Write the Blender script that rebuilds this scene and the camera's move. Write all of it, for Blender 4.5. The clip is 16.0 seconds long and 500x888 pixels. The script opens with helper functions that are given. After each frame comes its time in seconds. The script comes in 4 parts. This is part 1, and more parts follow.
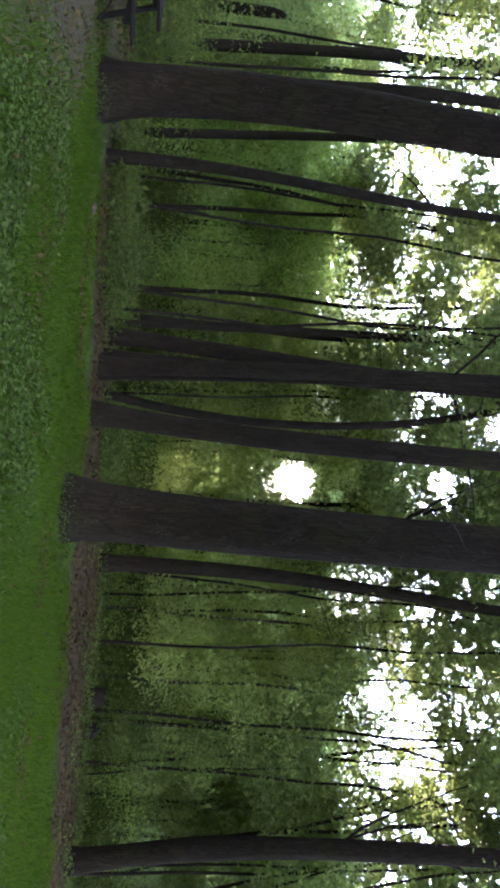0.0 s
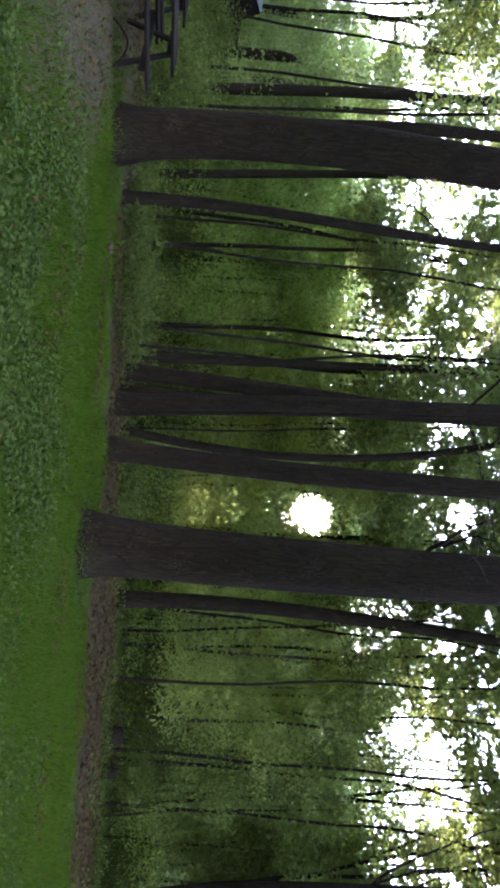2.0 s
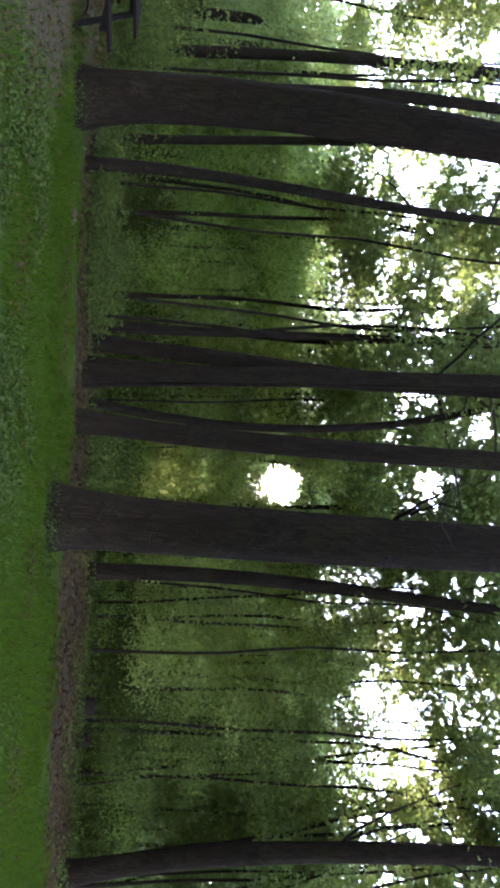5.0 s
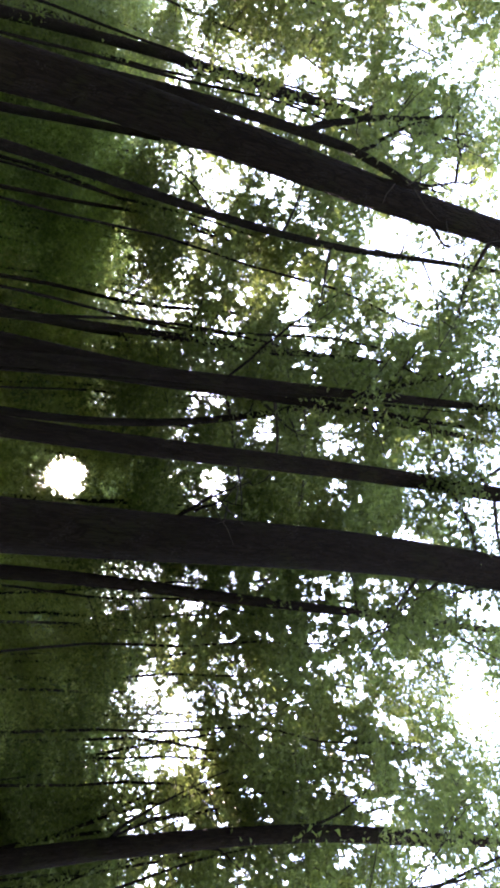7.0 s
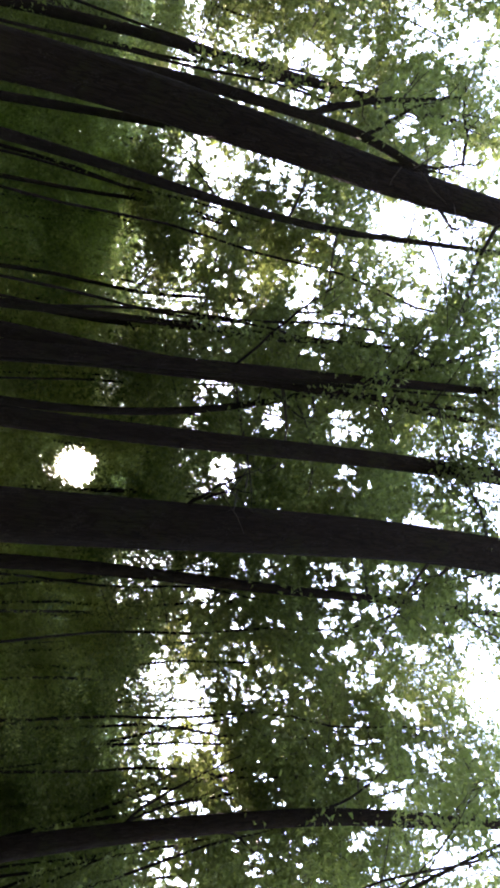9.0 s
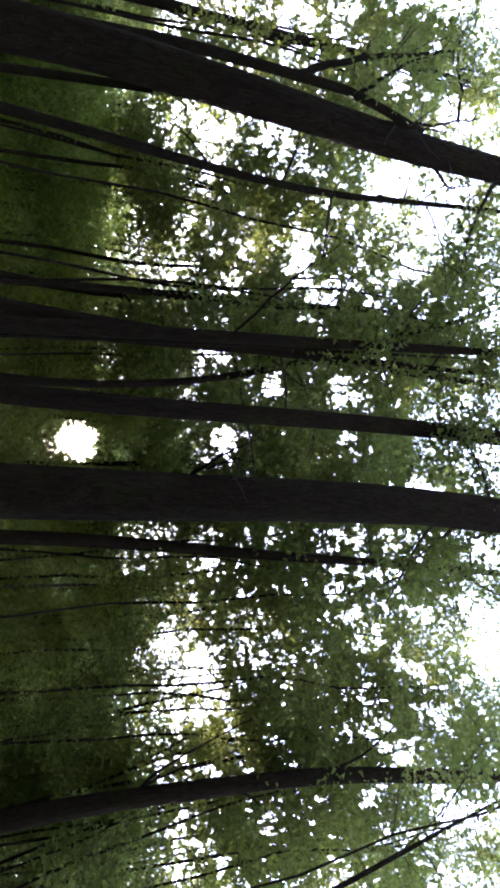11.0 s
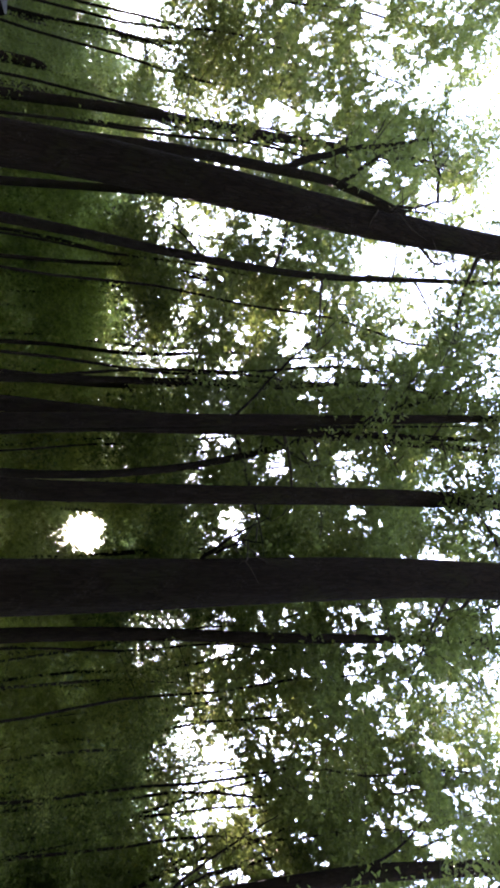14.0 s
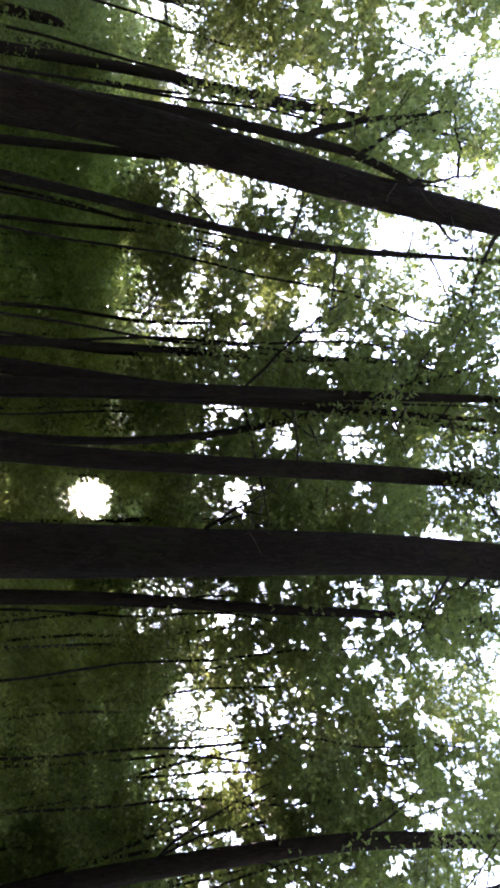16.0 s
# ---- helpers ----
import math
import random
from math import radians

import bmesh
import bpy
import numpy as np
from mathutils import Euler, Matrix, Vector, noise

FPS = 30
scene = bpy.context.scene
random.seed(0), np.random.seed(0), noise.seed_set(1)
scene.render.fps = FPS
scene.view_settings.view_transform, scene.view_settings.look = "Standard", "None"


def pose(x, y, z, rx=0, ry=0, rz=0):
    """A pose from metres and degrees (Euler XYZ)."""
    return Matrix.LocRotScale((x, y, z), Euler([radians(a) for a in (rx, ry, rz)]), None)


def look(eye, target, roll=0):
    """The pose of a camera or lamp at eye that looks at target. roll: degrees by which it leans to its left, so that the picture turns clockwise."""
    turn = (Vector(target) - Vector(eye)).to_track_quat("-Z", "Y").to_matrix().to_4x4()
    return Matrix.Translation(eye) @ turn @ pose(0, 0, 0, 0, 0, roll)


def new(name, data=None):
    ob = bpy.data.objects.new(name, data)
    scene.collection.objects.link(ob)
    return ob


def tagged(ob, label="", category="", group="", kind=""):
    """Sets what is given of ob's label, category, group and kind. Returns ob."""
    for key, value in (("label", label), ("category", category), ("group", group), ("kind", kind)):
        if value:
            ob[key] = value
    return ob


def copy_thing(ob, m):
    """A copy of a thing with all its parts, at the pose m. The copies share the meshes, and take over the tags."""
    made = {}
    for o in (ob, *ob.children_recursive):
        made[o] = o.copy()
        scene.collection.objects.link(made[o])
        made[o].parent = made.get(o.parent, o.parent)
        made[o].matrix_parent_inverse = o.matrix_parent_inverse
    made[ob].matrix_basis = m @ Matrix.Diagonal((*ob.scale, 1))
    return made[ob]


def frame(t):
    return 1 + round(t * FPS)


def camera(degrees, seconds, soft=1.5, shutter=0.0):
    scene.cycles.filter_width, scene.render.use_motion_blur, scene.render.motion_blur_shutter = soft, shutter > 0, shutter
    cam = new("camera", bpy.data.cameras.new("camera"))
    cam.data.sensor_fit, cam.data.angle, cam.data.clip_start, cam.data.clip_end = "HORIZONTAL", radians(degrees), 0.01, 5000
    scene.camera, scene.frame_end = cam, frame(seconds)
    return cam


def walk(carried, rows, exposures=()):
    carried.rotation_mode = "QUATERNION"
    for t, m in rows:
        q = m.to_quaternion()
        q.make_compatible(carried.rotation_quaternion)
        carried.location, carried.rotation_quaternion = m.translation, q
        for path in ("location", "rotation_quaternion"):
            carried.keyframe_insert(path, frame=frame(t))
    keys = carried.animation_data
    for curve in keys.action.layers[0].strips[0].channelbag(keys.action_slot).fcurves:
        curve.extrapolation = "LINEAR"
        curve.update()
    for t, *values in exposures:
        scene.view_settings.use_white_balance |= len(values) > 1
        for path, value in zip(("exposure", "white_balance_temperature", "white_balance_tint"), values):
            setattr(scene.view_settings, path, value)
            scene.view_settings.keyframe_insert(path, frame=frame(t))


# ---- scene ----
EYE = Vector((0.0, 0.0, 1.55))


def aim(az, el, roll):
    """The standing camera turned to a heading, a height angle and a roll, in degrees."""
    a, e = radians(az), radians(el)
    way = Vector((math.sin(a) * math.cos(e), math.cos(a) * math.cos(e), math.sin(e)))
    return look(EYE, EYE + 10 * way, roll)


cam = camera(38.94, 16.0, soft=3.5, shutter=0.5)
# seconds, heading, height angle, roll of the phone held on its side
PATH = [
    (0.0, 2.67, 5.60, 95.41),
    (0.2, 2.37, 5.62, 95.45),
    (0.5, 0.93, 5.71, 95.30),
    (0.7, 1.02, 5.87, 95.91),
    (0.9, -3.60, 4.23, 96.32),
    (1.0, -2.63, 3.42, 93.97),
    (1.2, -3.01, 3.35, 94.11),
    (1.5, -0.41, 2.58, 94.52),
    (2.0, 0.08, 4.02, 94.88),
    (2.5, -0.00, 5.00, 94.68),
    (3.0, 0.07, 5.38, 94.59),
    (3.2, 0.76, 5.28, 94.76),
    (5.3, 2.97, 7.47, 93.89),
    (5.5, 3.97, 9.33, 94.33),
    (5.8, 2.56, 12.97, 94.29),
    (6.0, 1.15, 15.05, 95.27),
    (6.5, 2.25, 18.91, 96.46),
    (6.8, 1.20, 22.70, 97.83),
    (7.0, 0.86, 23.60, 97.58),
    (7.5, 1.19, 22.08, 96.70),
    (8.0, 1.67, 21.91, 95.91),
    (8.5, 2.17, 22.30, 96.16),
    (9.0, 2.04, 23.02, 96.36),
    (9.5, 3.00, 22.53, 95.20),
    (10.0, 2.92, 23.20, 94.96),
    (10.2, 4.19, 22.84, 94.12),
    (12.3, 4.83, 23.35, 93.06),
    (12.5, 4.60, 23.47, 93.34),
    (13.0, 4.44, 23.78, 93.24),
    (13.5, 4.16, 23.64, 92.88),
    (13.7, 4.13, 22.77, 91.99),
    (13.8, 3.30, 21.69, 91.75),
    (14.0, -2.28, 22.36, 92.66),
    (14.5, -1.76, 22.02, 92.13),
    (15.0, 0.04, 22.26, 92.81),
    (15.5, 0.56, 21.95, 93.27),
    (16.0, 0.19, 21.88, 93.76)
]
walk(cam, [(t, aim(az, el, roll)) for t, az, el, roll in PATH],
     exposures=[(0, 5.55, 6150, 40), (3.2, 5.55, 6150, 40), (5.4, 5.4, 6200, 40), (6.5, 4.95, 6400, 41), (7.5, 4.3, 6650, 43), (16, 4.3, 6650, 43)])

# ---- light ----
SUN_AZ, SUN_EL = 5.3, 9.6
sun_way = Vector((math.sin(radians(SUN_AZ)) * math.cos(radians(SUN_EL)),
                  math.cos(radians(SUN_AZ)) * math.cos(radians(SUN_EL)), math.sin(radians(SUN_EL))))
world = bpy.data.worlds.new("evening_sky")
scene.world = world
world.use_nodes = True
sky = world.node_tree.nodes.new("ShaderNodeTexSky")
sky.sky_type, sky.sun_disc = "NISHITA", False
sky.sun_elevation, sky.sun_rotation = radians(SUN_EL), radians(SUN_AZ)
sky.air_density, sky.dust_density, sky.ozone_density = 0.9, 0.05, 0.3
background = world.node_tree.nodes["Background"]
background.inputs["Strength"].default_value = 0.15
# the bright ring of haze that surrounds a low sun
wt = world.node_tree
toward = wt.nodes.new("ShaderNodeVectorMath")
toward.operation = "DOT_PRODUCT"
toward.inputs[1].default_value = sun_way
wt.links.new(wt.nodes.new("ShaderNodeTexCoord").outputs["Generated"], toward.inputs[0])
glow_sum = None
for power, amount in ((6500, 9.0), (420, 0.6)):
    lobe, scaled = wt.nodes.new("ShaderNodeMath"), wt.nodes.new("ShaderNodeMath")
    lobe.operation, scaled.operation = "POWER", "MULTIPLY_ADD"
    lobe.inputs[1].default_value, scaled.inputs[1].default_value, scaled.inputs[2].default_value = power, amount, 0.0
    wt.links.new(toward.outputs["Value"], lobe.inputs[0])
    wt.links.new(lobe.outputs[0], scaled.inputs[0])
    if glow_sum is not None:
        wt.links.new(glow_sum, scaled.inputs[2])
    glow_sum = scaled.outputs[0]
hazy = wt.nodes.new("ShaderNodeVectorMath")
hazy.operation = "MULTIPLY_ADD"
hazy.inputs[1].default_value = (1.0, 0.93, 0.80)
wt.links.new(glow_sum, hazy.inputs[0])
wt.links.new(sky.outputs["Color"], hazy.inputs[2])
wt.links.new(hazy.outputs[0], background.inputs["Color"])

sun = new("sun", bpy.data.lights.new("sun", "SUN"))
sun.data.energy, sun.data.angle, sun.data.color = 2.0, radians(0.5), (1.0, 0.92, 0.80)
sun.matrix_world = look(sun_way * 60, (0, 0, 0))


# ---- materials ----
def material(name, rough=0.8):
    m = bpy.data.materials.new(name)
    m.use_nodes = True
    nt = m.node_tree
    bsdf = nt.nodes["Principled BSDF"]
    bsdf.inputs["Roughness"].default_value = rough
    return m, nt, bsdf


def node(nt, kind, **inputs):
    n = nt.nodes.new(kind)
    for key, value in inputs.items():
        n.inputs[key].default_value = value
    return n


def noise_tex(nt, vec, scale, detail=4.0, rough=0.6):
    n = node(nt, "ShaderNodeTexNoise", Scale=scale, Detail=detail, Roughness=rough)
    if vec is not None:
        nt.links.new(vec, n.inputs["Vector"])
    return n.outputs["Fac"]


def ramp(nt, fac, stops):
    n = nt.nodes.new("ShaderNodeValToRGB")
    els = n.color_ramp.elements
    while len(els) < len(stops):
        els.new(0.5)
    for e, (p, c) in zip(els, stops):
        e.position, e.color = p, (*c, 1)
    nt.links.new(fac, n.inputs["Fac"])
    return n.outputs["Color"]


def mix_rgb(nt, fac, a, b, blend="MIX"):
    n = nt.nodes.new("ShaderNodeMix")
    n.data_type, n.blend_type = "RGBA", blend
    for socket, value in ((n.inputs[0], fac), (n.inputs[6], a), (n.inputs[7], b)):
        if isinstance(value, bpy.types.NodeSocket):
            nt.links.new(value, socket)
        elif isinstance(value, tuple):
            socket.default_value = (*value, 1)
        else:
            socket.default_value = value
    return n.outputs[2]


def calc(nt, op, a, b=0.0, clamp=False):
    n = nt.nodes.new("ShaderNodeMath")
    n.operation, n.use_clamp = op, clamp
    for socket, value in ((n.inputs[0], a), (n.inputs[1], b)):
        if isinstance(value, bpy.types.NodeSocket):
            nt.links.new(value, socket)
        else:
            socket.default_value = value
    return n.outputs[0]


def smooth(nt, value, lo, hi):
    n = nt.nodes.new("ShaderNodeMapRange")
    n.interpolation_type = "SMOOTHSTEP"
    n.inputs["From Min"].default_value, n.inputs["From Max"].default_value = lo, hi
    nt.links.new(value, n.inputs["Value"])
    return n.outputs["Result"]


def bump(nt, bsdf, height, strength, distance):
    n = node(nt, "ShaderNodeBump", Strength=strength, Distance=distance)
    nt.links.new(height, n.inputs["Height"])
    nt.links.new(n.outputs["Normal"], bsdf.inputs["Normal"])


def coords(nt, stretch=(1, 1, 1)):
    tc = nt.nodes.new("ShaderNodeTexCoord")
    mp = nt.nodes.new("ShaderNodeMapping")
    mp.inputs["Scale"].default_value = stretch
    nt.links.new(tc.outputs["Object"], mp.inputs["Vector"])
    return mp.outputs["Vector"]


def bark_material(name, dark, pale, scale=1.0):
    m, nt, bsdf = material(name, 0.95)
    bsdf.inputs["Specular IOR Level"].default_value = 0.04
    long_grain = noise_tex(nt, coords(nt, (14 * scale, 14 * scale, 2.2 * scale)), 1.0, 6, 0.65)
    patches = noise_tex(nt, coords(nt), 1.3, 3)
    plates = nt.nodes.new("ShaderNodeTexVoronoi")
    plates.feature = "DISTANCE_TO_EDGE"
    plates.inputs["Scale"].default_value = 1.0
    warp = node(nt, "ShaderNodeTexNoise", Scale=3.0, Detail=3.0)
    nt.links.new(coords(nt), warp.inputs["Vector"])
    bent = mix_rgb(nt, 0.5, coords(nt, (22 * scale, 22 * scale, 2.6 * scale)), warp.outputs["Color"], "LINEAR_LIGHT")
    nt.links.new(bent, plates.inputs["Vector"])
    groove = smooth(nt, plates.outputs["Distance"], 0.0, 0.16)
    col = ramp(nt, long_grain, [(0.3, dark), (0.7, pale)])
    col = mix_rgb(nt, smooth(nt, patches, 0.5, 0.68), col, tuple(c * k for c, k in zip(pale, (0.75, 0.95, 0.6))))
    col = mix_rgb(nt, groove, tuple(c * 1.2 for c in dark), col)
    # flecks of pale lichen in loose patches
    flecks = calc(nt, "MULTIPLY", smooth(nt, noise_tex(nt, coords(nt, (1, 1, 0.7)), 3.4, 3), 0.52, 0.62), smooth(nt, noise_tex(nt, coords(nt), 38, 3), 0.54, 0.64))
    col = mix_rgb(nt, calc(nt, "MULTIPLY", flecks, 0.5), col, tuple(c * k for c, k in zip(pale, (2.2, 2.7, 3.2))))
    nt.links.new(col, bsdf.inputs["Base Color"])
    bump(nt, bsdf, calc(nt, "ADD", calc(nt, "MULTIPLY", groove, 0.5), long_grain), 0.8, 0.03)
    return m


def leaf_material(name, front, through_colour, spread=0.35, see=0.5):
    m, nt, bsdf = material(name, 0.5)
    bsdf.inputs["Specular IOR Level"].default_value = 0.18
    geo = nt.nodes.new("ShaderNodeNewGeometry")
    rnd = geo.outputs["Random Per Island"]
    broad = noise_tex(nt, coords(nt), 0.35, 2)
    fine = noise_tex(nt, coords(nt), 30, 2)
    shade = calc(nt, "ADD", calc(nt, "MULTIPLY", rnd, 0.6), calc(nt, "MULTIPLY", broad, 0.4))
    yellow = tuple(c * k for c, k in zip(front, (1.3, 1.2, 0.85)))
    deep = tuple(c * (1 - spread) for c in front)
    col = ramp(nt, shade, [(0.15, deep), (0.5, front), (0.9, yellow)])
    col = mix_rgb(nt, calc(nt, "MULTIPLY", fine, 0.35), col, deep)
    nt.links.new(col, bsdf.inputs["Base Color"])
    glow = nt.nodes.new("ShaderNodeBsdfTranslucent")
    deep_t = tuple(c * (1 - spread) for c in through_colour)
    tcol = ramp(nt, shade, [(0.15, deep_t), (0.9, through_colour)])
    nt.links.new(tcol, glow.inputs["Color"])
    both = nt.nodes.new("ShaderNodeMixShader")
    both.inputs[0].default_value = see
    nt.links.new(bsdf.outputs[0], both.inputs[1])
    nt.links.new(glow.outputs[0], both.inputs[2])
    nt.links.new(both.outputs[0], nt.nodes["Material Output"].inputs["Surface"])
    return m


def mottled(name, stops, scale, rough=0.85, relief=0.3, depth=0.01, stretch=(1, 1, 1)):
    m, nt, bsdf = material(name, rough)
    bsdf.inputs["Specular IOR Level"].default_value = 0.15
    grain = noise_tex(nt, coords(nt, stretch), scale, 6, 0.65)
    broad = noise_tex(nt, coords(nt), scale * 0.13, 3)
    fac = calc(nt, "ADD", calc(nt, "MULTIPLY", grain, 0.65), calc(nt, "MULTIPLY", broad, 0.35))
    nt.links.new(ramp(nt, fac, stops), bsdf.inputs["Base Color"])
    bump(nt, bsdf, grain, relief, depth)
    return m


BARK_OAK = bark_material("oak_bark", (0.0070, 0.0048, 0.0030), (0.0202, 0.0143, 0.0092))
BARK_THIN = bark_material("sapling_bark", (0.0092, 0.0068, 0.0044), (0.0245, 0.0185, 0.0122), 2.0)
TWIG = mottled("twig_bark", [(0.35, (0.022, 0.018, 0.012)), (0.65, (0.055, 0.045, 0.030))], 40)
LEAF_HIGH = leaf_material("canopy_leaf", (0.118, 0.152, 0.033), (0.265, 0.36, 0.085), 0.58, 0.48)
# brighter and dimmer understory leaf: glow near the sun's heading put into colour
LEAF_LOW_LIT = leaf_material("understory_leaf_lit", (0.21, 0.255, 0.07), (0.60, 0.69, 0.18), 0.5, 0.6)
LEAF_MID = leaf_material("understory_leaf_less_lit", (0.155, 0.225, 0.052), (0.46, 0.64, 0.14), 0.6, 0.58)
LEAF_FAR = leaf_material("far_leaf", (0.115, 0.155, 0.05), (0.20, 0.27, 0.085))
LEAF_WEED = leaf_material("clover_leaf", (0.054, 0.080, 0.020), (0.066, 0.098, 0.020), 0.7, 0.3)
LEAF_HERB = leaf_material("herb_leaf", (0.062, 0.084, 0.020), (0.13, 0.17, 0.035), 0.55, 0.45)
GRASS = leaf_material("grass_blade", (0.034, 0.062, 0.006), (0.066, 0.115, 0.009), 0.45, 0.4)
LITTER = leaf_material("dead_leaf", (0.080, 0.049, 0.022), (0.085, 0.05, 0.02), 0.75, 0.2)
for dull in (LEAF_WEED, LEAF_HERB, GRASS, LITTER):
    dull.node_tree.nodes["Principled BSDF"].inputs["Specular IOR Level"].default_value = 0.02
    dull.node_tree.nodes["Principled BSDF"].inputs["Roughness"].default_value = 0.8
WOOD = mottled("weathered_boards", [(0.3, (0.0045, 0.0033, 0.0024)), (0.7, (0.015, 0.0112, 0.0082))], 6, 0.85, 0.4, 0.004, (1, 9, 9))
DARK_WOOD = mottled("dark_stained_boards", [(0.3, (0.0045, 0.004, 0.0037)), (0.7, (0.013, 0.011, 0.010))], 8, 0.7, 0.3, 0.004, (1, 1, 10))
ROOF_METAL = mottled("grey_roof_sheet", [(0.3, (0.13, 0.14, 0.15)), (0.7, (0.24, 0.25, 0.26))], 5, 0.45, 0.1, 0.002)
STONE = mottled("pale_stone", [(0.38, (0.018, 0.012, 0.009)), (0.62, (0.085, 0.055, 0.04))], 14, 0.9, 0.6, 0.02)
for sawn in (WOOD, DARK_WOOD):
    sawn.node_tree.nodes["Principled BSDF"].inputs["Specular IOR Level"].default_value = 0.02
PANE, pane_nt, pane_bsdf = material("window_pane", 0.08)
pane_bsdf.inputs["Base Color"].default_value = (0.16, 0.165, 0.18, 1)


# ---- building helpers ----
def thing(name, label, category, at=(0, 0, 0), turn=0.0, group="", kind=""):
    ob = new(name)
    ob.empty_display_size = 0.2
    ob.matrix_world = pose(*at, 0, 0, turn)
    return tagged(ob, label, category, group, kind)


def arrays_mesh(name, verts, faces, mat, smooth_faces=False):
    """verts n x 3; faces: k x 3 or k x 4 array of indices."""
    verts, faces = np.asarray(verts, np.float32), np.asarray(faces, np.int32)
    me = bpy.data.meshes.new(name)
    k, side = faces.shape
    me.vertices.add(len(verts))
    me.vertices.foreach_set("co", verts.ravel())
    me.loops.add(k * side)
    me.loops.foreach_set("vertex_index", faces.ravel())
    me.polygons.add(k)
    me.polygons.foreach_set("loop_start", np.arange(0, k * side, side, dtype=np.int32))
    if smooth_faces:
        me.polygons.foreach_set("use_smooth", np.ones(k, bool))
    me.materials.append(mat)
    me.update(calc_edges=True)
    return me


def part(name, data, mat, parent, label="", kind=""):
    """Links a bmesh or a mesh as one mesh object under a thing or a part."""
    if isinstance(data, bmesh.types.BMesh):
        me = bpy.data.meshes.new(name)
        data.to_mesh(me)
        data.free()
        me.materials.append(mat)
    else:
        me = data
    ob = new(name, me)
    ob.parent = parent
    return tagged(ob, label, kind=kind)


def box_bm(size, at=(0, 0, 0), turn=(0, 0, 0), bevel=0.006):
    bm = bmesh.new()
    bmesh.ops.create_cube(bm, size=1.0, matrix=pose(*at, *turn) @ Matrix.Diagonal((*size, 1)))
    if bevel:
        bmesh.ops.bevel(bm, geom=bm.edges[:], offset=bevel, segments=1, affect="EDGES")
    return bm


def tube(points, radii, sides=8, wobble=None):
    """A tapered tube along points: vertices and quads; wobble(level, angles) scales the radius."""
    points, radii = np.asarray(points, float), np.asarray(radii, float)
    tang = np.gradient(points, axis=0)
    tang /= np.linalg.norm(tang, axis=1)[:, None] + 1e-9
    ref = np.where(np.abs(tang[:, 2:3]) > 0.85, [[1.0, 0, 0]], [[0, 0, 1.0]])
    u = np.cross(tang, ref)
    u /= np.linalg.norm(u, axis=1)[:, None] + 1e-9
    v = np.cross(tang, u)
    ang = np.linspace(0, 2 * np.pi, sides, endpoint=False)
    rr = np.repeat(radii[:, None], sides, 1)
    if wobble is not None:
        rr = rr * wobble(np.arange(len(points))[:, None], ang[None, :])
    verts = points[:, None, :] + rr[..., None] * (np.cos(ang)[None, :, None] * u[:, None, :] + np.sin(ang)[None, :, None] * v[:, None, :])
    n = len(points)
    i = np.arange(n - 1)[:, None] * sides
    j = np.arange(sides)[None, :]
    k = (j + 1) % sides
    quads = np.stack([i + j, i + k, i + sides + k, i + sides + j], -1).reshape(-1, 4)
    return verts.reshape(-1, 3), quads


def joined(pieces):
    """Joins (verts, faces) pieces into one pair."""
    off, vs, fs = 0, [], []
    for v, f in pieces:
        vs.append(v)
        fs.append(f + off)
        off += len(v)
    return np.concatenate(vs), np.concatenate(fs)


# ---- ground ----
def ground_z(x, y):
    """The lawn is level; the wood floor beyond falls away gently, with low swells."""
    x, y = np.asarray(x, float), np.asarray(y, float)
    s = np.clip((np.hypot(x, y) - 12.5) / 16.0, 0, 1)
    drop = -(0.95 - 0.55 * np.clip((x - 1.0) / 3.0, 0, 1)) * s * s * (3 - 2 * s) * (y > -5)
    swell = 0.03 * np.sin(x * 0.9 + 1.0) * np.sin(y * 0.7) + 0.012 * np.sin(x * 2.7) * np.cos(y * 2.3 + 1)
    return drop + swell * np.clip((30 - np.hypot(x, y)) / 10, 0, 1)


def foot(x, y):
    return float(ground_z(x, y))


